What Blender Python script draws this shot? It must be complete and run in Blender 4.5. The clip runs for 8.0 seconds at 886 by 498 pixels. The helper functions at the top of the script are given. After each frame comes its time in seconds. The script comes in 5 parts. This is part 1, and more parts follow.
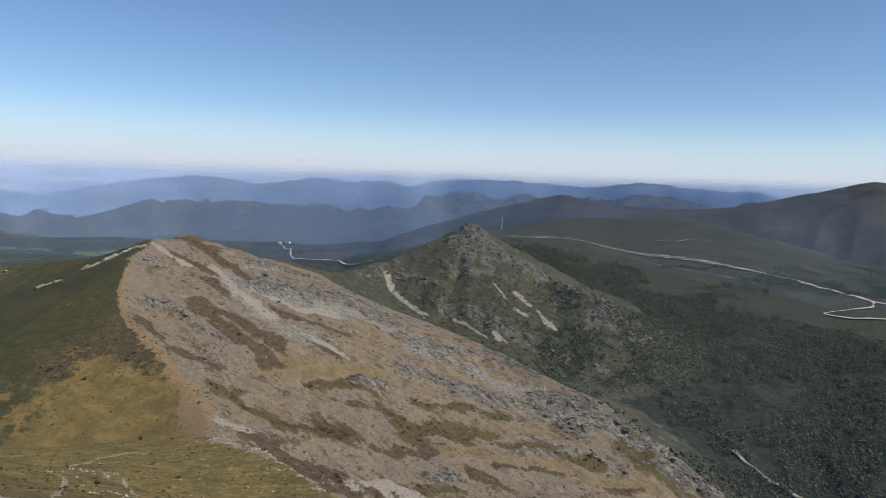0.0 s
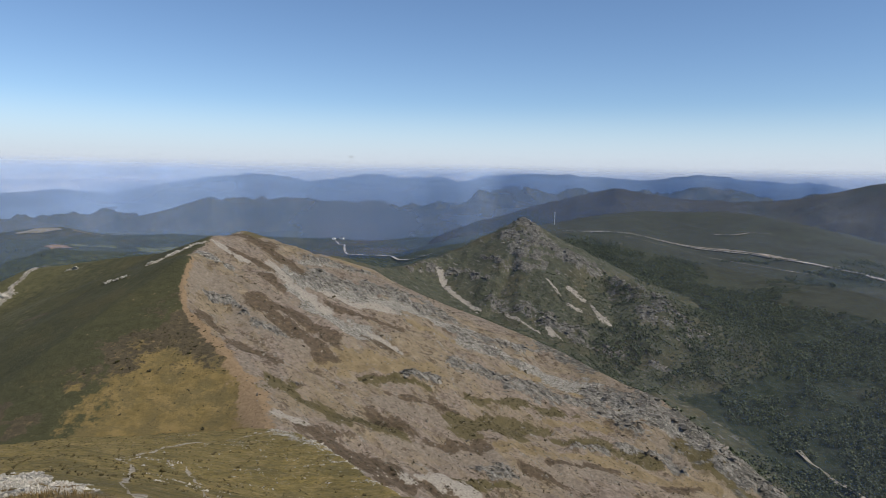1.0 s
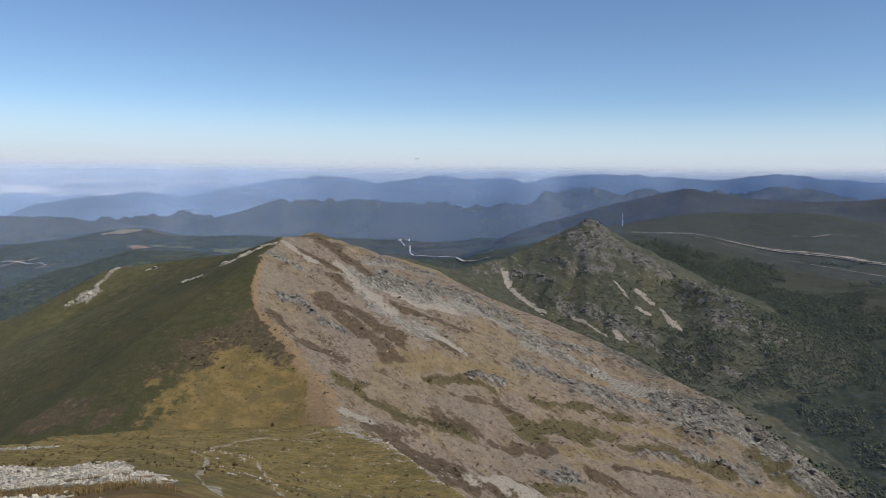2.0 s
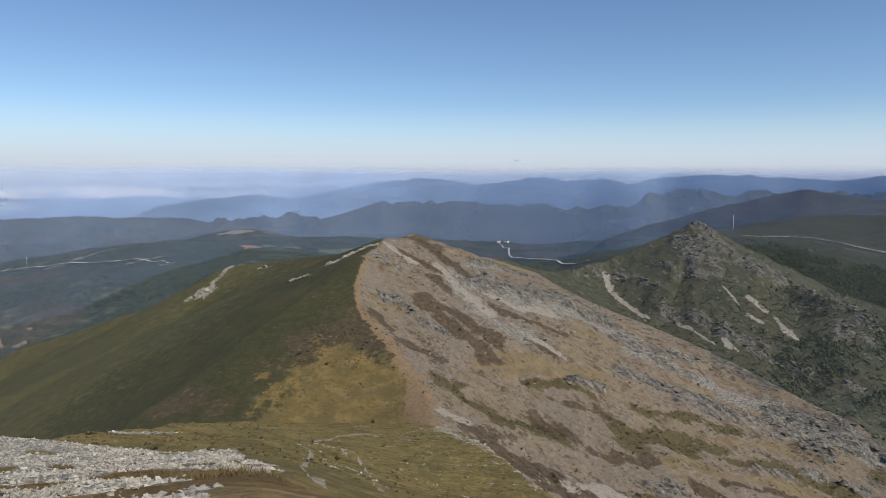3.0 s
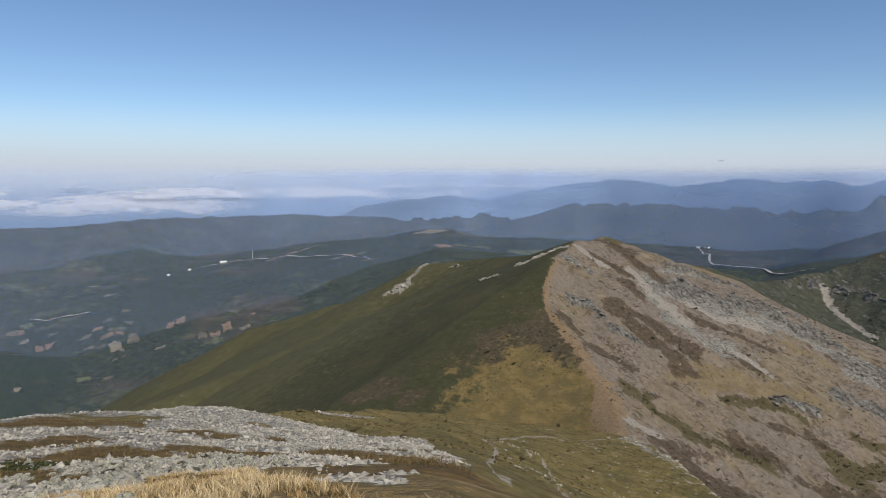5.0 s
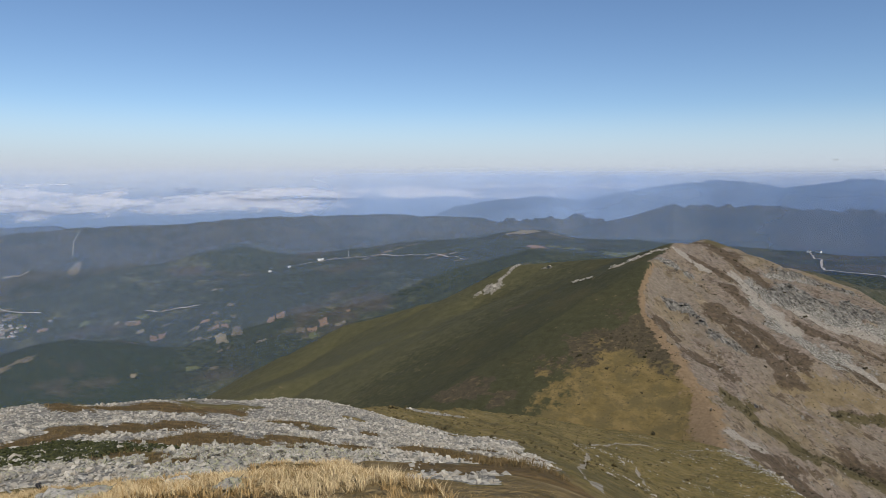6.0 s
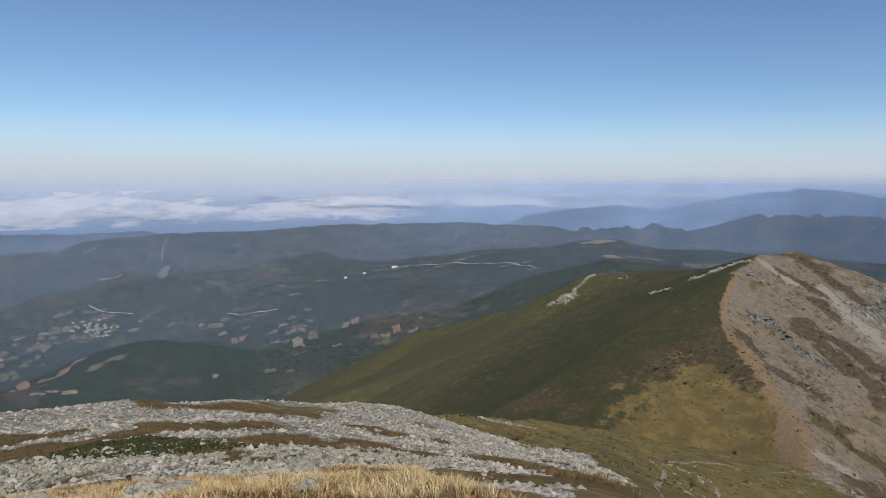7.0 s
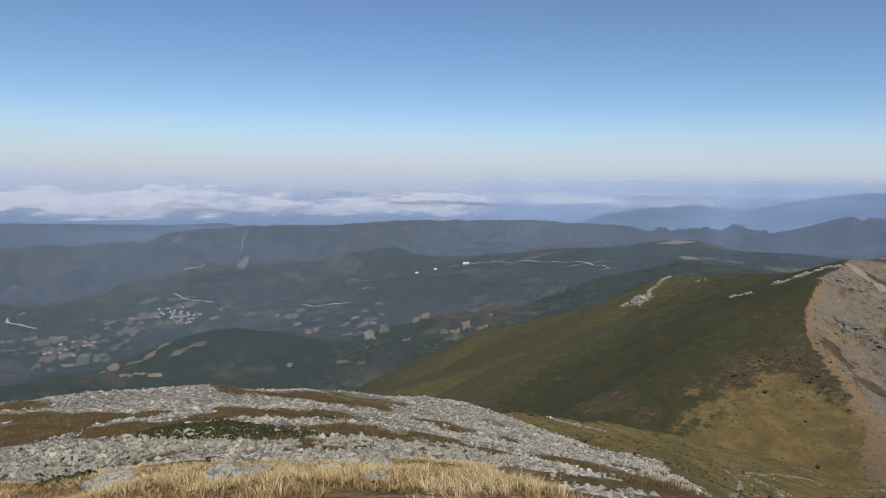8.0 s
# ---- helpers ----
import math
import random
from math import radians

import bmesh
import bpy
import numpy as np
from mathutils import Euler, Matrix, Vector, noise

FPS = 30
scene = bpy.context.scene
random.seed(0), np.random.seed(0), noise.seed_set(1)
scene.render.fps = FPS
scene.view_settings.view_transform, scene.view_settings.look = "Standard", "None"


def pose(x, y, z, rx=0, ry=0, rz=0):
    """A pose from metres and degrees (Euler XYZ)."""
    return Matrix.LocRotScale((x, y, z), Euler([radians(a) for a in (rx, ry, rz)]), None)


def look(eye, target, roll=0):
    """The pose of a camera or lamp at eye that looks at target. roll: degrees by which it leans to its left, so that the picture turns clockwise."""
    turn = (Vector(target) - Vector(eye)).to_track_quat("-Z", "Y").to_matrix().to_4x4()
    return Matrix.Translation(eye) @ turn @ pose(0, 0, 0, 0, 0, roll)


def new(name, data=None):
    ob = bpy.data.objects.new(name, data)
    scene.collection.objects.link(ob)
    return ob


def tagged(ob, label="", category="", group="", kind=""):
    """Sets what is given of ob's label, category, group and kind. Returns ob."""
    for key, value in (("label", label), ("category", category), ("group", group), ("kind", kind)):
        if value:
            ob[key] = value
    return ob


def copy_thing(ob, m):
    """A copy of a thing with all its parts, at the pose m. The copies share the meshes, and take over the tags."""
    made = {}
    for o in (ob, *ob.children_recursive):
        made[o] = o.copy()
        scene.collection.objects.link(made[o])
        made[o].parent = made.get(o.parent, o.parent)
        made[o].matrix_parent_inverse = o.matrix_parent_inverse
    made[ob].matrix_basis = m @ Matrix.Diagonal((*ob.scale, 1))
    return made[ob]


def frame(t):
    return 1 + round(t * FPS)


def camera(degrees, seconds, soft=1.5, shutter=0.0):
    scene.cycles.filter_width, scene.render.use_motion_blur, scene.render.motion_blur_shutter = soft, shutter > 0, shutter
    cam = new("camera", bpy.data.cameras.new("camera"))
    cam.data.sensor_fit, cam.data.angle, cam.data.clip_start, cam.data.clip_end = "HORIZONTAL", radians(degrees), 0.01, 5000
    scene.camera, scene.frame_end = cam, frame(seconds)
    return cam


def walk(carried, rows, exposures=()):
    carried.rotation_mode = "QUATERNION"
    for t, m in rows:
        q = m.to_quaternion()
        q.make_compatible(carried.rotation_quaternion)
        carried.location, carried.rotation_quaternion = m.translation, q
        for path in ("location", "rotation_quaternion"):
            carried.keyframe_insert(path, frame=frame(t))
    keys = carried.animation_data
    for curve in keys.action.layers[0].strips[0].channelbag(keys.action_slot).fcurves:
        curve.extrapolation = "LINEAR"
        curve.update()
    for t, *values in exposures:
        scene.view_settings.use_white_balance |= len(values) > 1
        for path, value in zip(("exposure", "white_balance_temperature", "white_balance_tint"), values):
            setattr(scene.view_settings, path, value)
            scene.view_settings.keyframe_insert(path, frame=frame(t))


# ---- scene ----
cam = camera(65.63, 8.0, soft=0.8)
EYE = 1.65          # eye above the summit's ground
REACH = 0.35        # the camera is held at arm's length while the walker turns on the spot
ROWS = [            # seconds, yaw, pitch, roll
    (0.0, -0.09, -5.73, -1.78),
    (0.5, 1.95, -6.15, -1.24),
    (1.0, 4.27, -6.24, -1.04),
    (1.2, 5.3, -6.24, -0.95),
    (2.3, 11.7, -6.19, -0.41),
    (2.5, 13.25, -6.18, -0.26),
    (3.0, 17.99, -6.10, -0.24),
    (3.5, 22.28, -5.79, -0.13),
    (4.0, 28.22, -5.71, -0.05),
    (4.2, 28.92, -5.88, -0.12),
    (5.3, 36.12, -6.04, -0.09),
    (5.5, 37.57, -6.08, -0.07),
    (6.0, 41.51, -6.01, -0.09),
    (6.5, 44.76, -5.85, 0.12),
    (7.0, 47.63, -5.33, -0.15),
    (7.5, 50.04, -5.49, -0.33),
    (8.0, 53.60, -5.65, -0.82),
]


def held(yaw, pitch, roll):
    a = radians(yaw)
    turn = Matrix.Rotation(a, 4, "Z") @ Matrix.Rotation(radians(90 + pitch), 4, "X") @ Matrix.Rotation(radians(-roll), 4, "Z")
    return Matrix.Translation((-REACH * math.sin(a), REACH * math.cos(a), EYE)) @ turn


walk(cam, [(t, held(yaw, pitch, roll)) for t, yaw, pitch, roll in ROWS], exposures=[(0.0, 0.10), (4.0, 0.0), (8.0, -0.12)])

# ---- light: a clear late-summer sky and one sun, high behind the walker's right shoulder ----
SUN_AZ, SUN_EL = -115.0, 48.0       # degrees to the left of the first view, degrees high
world = bpy.data.worlds.new("sky")
scene.world = world
world.use_nodes = True
wn = world.node_tree
sky = wn.nodes.new("ShaderNodeTexSky")
sky.sky_type = "NISHITA"
sky.sun_disc = False
sky.sun_elevation = radians(SUN_EL)
sky.sun_rotation = radians(-SUN_AZ)
sky.altitude, sky.air_density, sky.dust_density, sky.ozone_density = 1800, 1.0, 0.0, 5.0
wn.nodes["Background"].inputs["Strength"].default_value = 0.11
wn.links.new(sky.outputs[0], wn.nodes["Background"].inputs["Color"])
sun = new("sun", bpy.data.lights.new("sun", "SUN"))
sun.data.energy, sun.data.angle, sun.data.color = 4.3, radians(0.53), (1.0, 0.915, 0.77)
sa, se = radians(SUN_AZ), radians(SUN_EL)
sun.matrix_world = look((-60 * math.sin(sa) * math.cos(se), 60 * math.cos(sa) * math.cos(se), 60 * math.sin(se) + 60), (0, 0, 60))


# ---- noise and ridge arithmetic for the terrain ----
def lattice(ix, iy, seed):
    n = (ix.astype(np.int64) * 374761393 + iy.astype(np.int64) * 668265263 + seed * 974711) & 0x7FFFFFFF
    n = ((n ^ (n >> 13)) * 1274126177) & 0x7FFFFFFF
    return ((n ^ (n >> 16)) & 0xFFFF) / 32767.5 - 1.0


def wave(x, y, seed=0):
    ix, iy = np.floor(x), np.floor(y)
    fx, fy = x - ix, y - iy
    fx, fy = fx * fx * fx * (fx * (fx * 6 - 15) + 10), fy * fy * fy * (fy * (fy * 6 - 15) + 10)
    a, b = lattice(ix, iy, seed), lattice(ix + 1, iy, seed)
    c, d = lattice(ix, iy + 1, seed), lattice(ix + 1, iy + 1, seed)
    return (a + (b - a) * fx) * (1 - fy) + (c + (d - c) * fx) * fy


def fbm(x, y, size, octaves=4, seed=0, gain=0.5):
    total, amp = 0.0, 1.0
    x, y = x / size + seed * 17.3, y / size - seed * 9.1
    for k in range(octaves):
        total = total + amp * wave(x, y, seed + k)
        x, y = 1.6 * x - 1.2 * y + 5.2, 1.2 * x + 1.6 * y + 1.3
        amp *= gain
    return total


def crags(x, y, size, octaves=4, seed=0):
    total, amp = 0.0, 1.0
    x, y = x / size + seed * 17.3, y / size - seed * 9.1
    for k in range(octaves):
        total = total + amp * (1 - 2 * np.abs(wave(x, y, seed + k)))
        x, y = 1.6 * x - 1.2 * y + 5.2, 1.2 * x + 1.6 * y + 1.3
        amp *= 0.5
    return total


def step(x, a, b):
    t = np.clip((x - a) / (b - a), 0, 1)
    return t * t * (3 - 2 * t)


def top(a, b, k):
    h = np.maximum(k - np.abs(a - b), 0) / k
    return np.maximum(a, b) + h * h * k * 0.25


def along(x, y, line):
    """Distance to a line of crest points, its height there, and which side: +1 left of its way, -1 right."""
    best, height, side = np.full(x.shape, 1e9), np.zeros(x.shape), np.zeros(x.shape)
    for (ax, ay, az), (bx, by, bz) in zip(line, line[1:]):
        ux, uy = bx - ax, by - ay
        n = ux * ux + uy * uy
        t = np.clip(((x - ax) * ux + (y - ay) * uy) / n, 0, 1)
        dx, dy = x - ax - t * ux, y - ay - t * uy
        d = np.sqrt(dx * dx + dy * dy)
        near = d < best
        best = np.where(near, d, best)
        height = np.where(near, az + t * (bz - az), height)
        side = np.where(near, (ux * dy - uy * dx) / np.maximum(d * math.sqrt(n), 1e-6), side)
    return best, height, side


def ridge(x, y, line, left, right, round_=6.0):
    """Height of a ridge that falls by the slopes left and right of its crest."""
    out = np.full(x.shape, -1e4)
    for a, b in zip(line, line[1:]):
        d, h, side = along(x, y, (a, b))
        s = right + (left - right) * (0.5 + 0.5 * side)
        out = np.maximum(out, h - s * (np.sqrt(d * d + round_ * round_) - round_))
    return out


CREST = [(-91, 275, -108), (-112, 310, -101), (-136, 339, -91), (-156, 357, -84), (-177, 376, -76), (-199, 437, -56), (-203, 479, -49),
         (-196, 525, -46), (-184, 582, -61), (-170, 658, -81), (-119, 791, -110)]
RIM = [(-170, 658, -81), (-122, 669, -94), (-68, 636, -117), (-9, 600, -126), (25, 569, -131), (56, 537, -137), (93, 491, -146),
       (113, 467, -148), (141, 427, -163), (167, 396, -179), (205, 340, -210), (250, 240, -260)]
PEAK = [(-119, 791, -110), (-71, 847, -105), (-16, 885, -80), (20, 900, -66), (37, 899, -59), (48, 896, -68), (68, 887, -81), (92, 865, -97),
        (131, 830, -115), (169, 782, -122), (209, 731, -157), (231, 661, -191), (246, 591, -232)]
SPUR_NEAR = [(-195, 427, -56), (-259, 451, -74), (-305, 445, -92), (-377, 401, -124), (-421, 338, -149), (-438, 280, -160)]
SPUR_FAR = [(-207, 488, -50), (-259, 519, -65), (-336, 545, -77), (-382, 538, -83), (-420, 522, -113), (-473, 502, -127),
            (-547, 469, -154), (-620, 440, -196), (-678, 424, -231)]
ROAD = [(126, 1244, -106), (227, 1260, -113), (338, 1245, -127), (416, 1200, -141), (491, 1139, -150), (550, 1067, -155), (597, 995, -159), (613, 961, -162)]
BANK = [(117, 1325, -110), (186, 1438, -94), (363, 1661, -76), (551, 1608, -77), (614, 1532, -84), (618, 1367, -104), (791, 1215, -125)]
LOBE = [(-1898, 101, -505), (-2004, 439, -518), (-2069, 699, -457), (-2029, 811, -476), (-1915, 929, -526), (-1775, 1030, -634)]
PLATEAU = [(-3165, 817, -619), (-3232, 1180, -502), (-3208, 1464, -419), (-3050, 1937, -361), (-2719, 2245, -417), (-2425, 2559, -411), (-2214, 2743, -428), (-1742, 2967, -395)]
PLATEAU_EAST = [(-1374, 2124, -252), (-1097, 2279, -256), (-495, 2128, -265), (-174, 2063, -241)]
VALLEY, WEST_VALLEY = -345.0, -600.0


def table(v, at, values):
    """Values between given places, with the corners smoothed away."""
    u = np.arange(-125, 275, 0.5)
    k = np.exp(-np.linspace(-2.2, 2.2, 25) ** 2)
    smooth = np.convolve(np.pad(np.interp(u, at, values), 12, "edge"), k / k.sum(), "valid")
    return np.interp(v, u, smooth)


def home(x, y):
    """The summit the walker stands on: a rounded shoulder towards the left, a long slope to the saddle ahead."""
    r = np.sqrt(x * x + y * y)
    az = np.degrees(np.arctan2(-x, y))
    az = np.where(az < -110, az + 360, az)
    edge = table(az, (-110, -40, 0, 8, 15, 18, 28, 34, 44, 52, 70, 90, 120, 180, 250), (95, 95, 110, 125, 190, 285, 275, 225, 135, 85, 62, 56, 50, 55, 95))
    drop = table(az, (15, 25, 34, 44.5, 48, 52, 58, 62, 70, 80, 90, 120), (0.38, 0.366, 0.353, 0.343, 0.342, 0.339, 0.325, 0.315, 0.299, 0.291, 0.288, 0.30))
    t = np.minimum(np.log(np.maximum(r, 1) / 9) / np.log(edge / 9), 1.15)
    fall = 0.439 + (drop - 0.439) * np.sign(t) * np.abs(t) ** 1.85
    dome = np.where(r < 9, np.interp(r, (0, 2, 4, 9), (0, 0.15, 0.7, 2.3)), fall * r - EYE)
    slope = np.interp(r, (0, 4, 9, 30, 80, 130, 165, 190, 210, 290, 400), (0, 0.9, 3.1, 14.3, 39.6, 61.6, 70, 75.5, 81, 106.5, 150))
    w = step(az, 13, 36)
    over = np.maximum(r - edge, 0)
    return -(dome * w + slope * (1 - w)) - 0.5 * (np.sqrt(over * over + 64) - 8)


def shape(x, y):
    """Smooth height of the land, and the pieces that make it."""
    h = home(x, y)
    cd, ch, cs = along(x, y, CREST)
    rd, rh, rs = along(x, y, RIM)
    bench = -133 - 0.27 * (x + 35) + 0.03 * (y - 380)
    bench = bench - 1.0 * np.where(cs > 0, cd, 0) - 1.6 * np.where(rs > 0, rd, 0)
    main = top(ridge(x, y, CREST, 0.5, 0.42, 4), bench, 14)
    main = top(main, ridge(x, y, RIM, 1.0, 0.28, 3), 8)
    green = top(ridge(x, y, SPUR_NEAR, 0.42, 0.5, 10), ridge(x, y, SPUR_FAR, 0.4, 0.85, 6), 10)
    green = green - 1.2 * np.where(cs < 0, cd, 0)
    peak = ridge(x, y, PEAK, 0.5, 0.5, 3)
    bank = top(ridge(x, y, ROAD, 0.05, 0.29, 10), ridge(x, y, BANK, 0.25, 0.12, 40), 20)
    bank = bank - 0.3 * np.maximum(60 - x, 0)
    west = top(ridge(x, y, LOBE, 0.36, 0.36, 70), ridge(x, y, PLATEAU, 0.06, 0.3, 100), 50)
    west = top(west, ridge(x, y, PLATEAU_EAST, 0.06, 0.28, 100), 50)
    z = top(h, main, 8)
    z = top(z, green, 14)
    z = top(z, peak, 14)
    z = top(z, top(bank, west, 30), 30)
    z = top(z, VALLEY + (WEST_VALLEY - VALLEY) * step(-x, 350, 1100), 40)
    return z, h, main, green, peak, bank, west, cd, cs, rd, rs


# strokes and patches of cover, in plan: points, half width in metres
PATH = [(-79, 258), (-93, 268), (-109, 300), (-119, 317), (-133, 332), (-153, 351), (-172, 368), (-183, 388), (-194, 428)]
TRAILS = [([(-79, 136), (-65, 116), (-45, 80), (-30, 52), (-14, 26)], 0.7), ([(-64, 136), (-44, 98), (-20, 48)], 0.7), ([(-79, 136), (-83, 150), (-89, 177), (-86, 190), (-81, 217), (-80, 245)], 0.8),
          ([(-79, 258), (-60, 262), (-40, 280)], 0.9)]
PALE = [([(-200, 476), (-186, 469), (-171, 464)], 2.2), ([(-159, 477), (-148, 468), (-141, 463)], 4), ([(-142, 463), (-126, 449), (-110, 440)], 5), ([(-115, 466), (-97, 470), (-76, 488)], 3.5),
        ([(-80, 432), (-70, 429), (-58, 424)], 1.6), ([(-99, 291), (-92, 292), (-83, 294)], 2.5), ([(-33, 287), (-21, 296), (-10, 295)], 5)]
GREY = [([(-146, 471), (-123, 474), (-99, 480), (-61, 507)], 10), ([(-134, 451), (-113, 437), (-92, 426), (-77, 426)], 7), ([(-140, 508), (-122, 542), (-117, 600)], 5), ([(-57, 506), (-31, 515), (10, 533)], 7),
        ([(-22, 494), (8, 500), (37, 491), (71, 485)], 9), ([(-196, 447), (-180, 445)], 4), ([(71, 480), (100, 450), (130, 425)], 5)]
PINK = [([(-181, 421), (-155, 403), (-131, 385), (-115, 380)], 9), ([(-165, 430), (-148, 425), (-129, 433)], 5), ([(-189, 422), (-179, 393)], 4), ([(-125, 333), (-111, 319), (-106, 312)], 4), ([(-58, 358), (-42, 363), (-26, 363)], 8),
        ([(-18, 328), (-2, 334), (10, 330)], 9), ([(36, 348), (55, 362), (74, 363)], 8), ([(37, 486), (58, 483)], 3), ([(88, 450), (111, 440), (129, 424)], 6), ([(106, 416), (125, 406)], 6), ([(-48, 312), (-30, 323)], 5)]
GOLD = [([(-94, 378), (-71, 395), (-46, 416)], 8), ([(-178, 560), (-171, 583), (-158, 655), (-122, 656)], 4), ([(-71, 394), (-55, 401), (-42, 419)], 7), ([(32, 405), (55, 420), (74, 426)], 4), ([(4, 352), (23, 362), (39, 367), (82, 388)], 5),
        ([(79, 373), (108, 387), (133, 388)], 5), ([(12, 480), (41, 482), (62, 479)], 3), ([(-58, 482), (-33, 483), (-4, 496)], 4)]
ROCKS_HIGH = [([(-129, 482), (-111, 493), (-89, 515), (-63, 542), (-37, 535)], 10), ([(-82, 513), (-56, 521), (-30, 534)], 7), ([(-196, 447), (-177, 446)], 3), ([(-172, 400), (-161, 402)], 3.5), ([(-152, 398), (-137, 388), (-122, 384)], 2.5),
              ([(-143, 392), (-135, 387)], 3), ([(-139, 519), (-124, 553), (-117, 620)], 5), ([(-26, 504), (9, 490)], 8)]
ROCKS_LOW = [([(-25, 441), (0, 447), (23, 455)], 6), ([(19, 442), (43, 455), (67, 458), (90, 432)], 9), ([(71, 485), (96, 464), (114, 453)], 7), ([(91, 438), (106, 433)], 2.5), ([(112, 448), (140, 424), (168, 391), (200, 346)], 11),
             ([(83, 411), (100, 409), (109, 401)], 4), ([(49, 386), (66, 394)], 3), ([(-6, 519), (31, 537)], 7), ([(-4, 322), (13, 329)], 4), ([(-51, 397), (-35, 402)], 3)]
ROCKS = ROCKS_HIGH + ROCKS_LOW
BROWN_HIGH = [([(-145, 410), (-125, 402), (-110, 391), (-97, 384)], 6), ([(-133, 415), (-118, 413), (-102, 407), (-89, 396)], 4), ([(-107, 445), (-86, 451), (-65, 457)], 4), ([(-82, 425), (-64, 423)], 2.5),
              ([(-164, 371), (-146, 357), (-130, 350), (-116, 350)], 3), ([(-194, 508), (-181, 513), (-163, 504)], 6), ([(-159, 502), (-142, 490), (-134, 485)], 5), ([(-192, 476), (-170, 469), (-154, 465)], 2.5), ([(-158, 452), (-143, 448)], 2.5)]
BROWN_LOW = [([(-60, 335), (-46, 334)], 5), ([(-33, 328), (-20, 336), (-2, 347)], 3), ([(-77, 287), (-62, 284), (-41, 281)], 7), ([(-50, 279), (-35, 279), (-20, 284)], 6), ([(19, 343), (40, 339)], 3), ([(-4, 443), (27, 454)], 2),
             ([(96, 373), (122, 384)], 2.5), ([(-57, 369), (-35, 376), (-19, 378)], 2.5), ([(32, 355), (73, 375)], 2)]
OLIVE = [([(-101, 330), (-87, 321), (-70, 320), (-49, 331)], 7), ([(-15, 368), (2, 378), (24, 392)], 10), ([(39, 388), (67, 401), (96, 403)], 5), ([(-7, 399), (22, 418), (53, 433)], 4), ([(-70, 373), (-57, 389), (-36, 392)], 2),
         ([(-68, 376), (-51, 391), (-37, 394)], 2.5), ([(-11, 304), (15, 318)], 3), ([(66, 484), (78, 479)], 2), ([(118, 425), (145, 398), (172, 362)], 6), ([(-195, 515), (-180, 529)], 4), ([(-192, 525), (-186, 545)], 9)]
CRAGS = [([(40, 893), (49, 862), (70, 855), (86, 841), (106, 829)], 15), ([(20, 876), (31, 843), (44, 816)], 13), ([(118, 850), (145, 830)], 6), ([(155, 785), (175, 769), (187, 752), (198, 731), (206, 715)], 13), ([(162, 749), (175, 721)], 5),
         ([(5, 748), (29, 735), (52, 718), (74, 708), (92, 702)], 9), ([(102, 684), (128, 677)], 4), ([(156, 670), (170, 664)], 3), ([(-99, 804), (-73, 821), (-45, 815)], 7), ([(-27, 809), (-6, 786)], 3), ([(-15, 836), (20, 809)], 4),
         ([(43, 730), (62, 716)], 4), ([(141, 824), (155, 783)], 5)]
GULLY = [([(-65, 824), (-57, 791), (-38, 763), (-22, 739), (-14, 726)], 3.5), ([(87, 781), (99, 762)], 2.6), ([(107, 752), (118, 732), (124, 727)], 3.5), ([(82, 750), (93, 740)], 1.8), ([(55, 708), (64, 690), (72, 686)], 2.4),
         ([(59, 789), (75, 762)], 1.6), ([(11, 735), (29, 713), (49, 696)], 1.6), ([(222, 740), (230, 735)], 2)]
WOOD_EDGE = [(120, 1215, 0), (251, 1136, 0), (328, 1141, 0), (303, 996, 0), (359, 958, 0), (415, 1012, 0), (378, 888, 0), (409, 871, 0), (450, 866, 0), (520, 780, 0), (600, 650, 0), (700, 500, 0)]
OUTCROP = [([(-386, 480), (-381, 498)], 3), ([(-380, 484), (-376, 506)], 3), ([(-373, 488), (-371, 500)], 2.2), ([(-378, 508), (-377, 524)], 2.4), ([(-378, 524), (-378, 537)], 1.8), ([(-255, 430), (-236, 422)], 1.8),
           ([(-234, 438), (-231, 457)], 1.8), ([(-226, 460), (-204, 470)], 2.4), ([(-345, 528), (-332, 530)], 1.8)]
BARE = [([(-245, 276), (-235, 284), (-212, 284)], 8), ([(-290, 395), (-282, 402)], 3)]


ISLES = [([(-58, 21), (-58, 23), (-57, 25), (-58, 27), (-57, 29)], 2.6), ([(-63, 33), (-60, 38)], 2.0), ([(-59, 30), (-58, 32), (-56, 34)], 1.4), ([(-44, 18.6), (-45, 20.7), (-46, 23.7)], 2), ([(-44.7, 15.3), (-44, 16.5)], 1.7),
         ([(-36, 16.5), (-35.4, 17.3)], 0.9), ([(-33.5, 17.3), (-37.5, 20.4), (-40, 23)], 1.2), ([(-38, 21), (-35, 21.3), (-32, 21.4)], 1.4), ([(-29, 19), (-29, 20), (-26, 19)], 1.2), ([(-35, 26), (-32.6, 26.5), (-25, 21.5)], 1.9),
         ([(-35.5, 24.5), (-34.4, 24.7)], 0.8), ([(-45, 35), (-44, 35.5)], 0.9), ([(-29, 31.5), (-25, 30), (-19, 25), (-12, 17.5), (-7, 11)], 2)]
ISLES_WEST = [([(-52, 3), (-51, 4.5), (-48.7, 7), (-47, 9.4), (-45, 11.3)], 2.4), ([(-47, 2.6), (-45.6, 4.5), (-45, 6.7)], 2.2), ([(-42, 2.3), (-43.8, 3.6)], 1.8), ([(-39.5, 8), (-40.6, 10.3), (-41, 13.6), (-42.5, 15.4)], 1.8), ([(-57, 3), (-57.7, 4.7)], 2.4), ([(-38, 6.6), (-37.7, 8)], 1.2)]
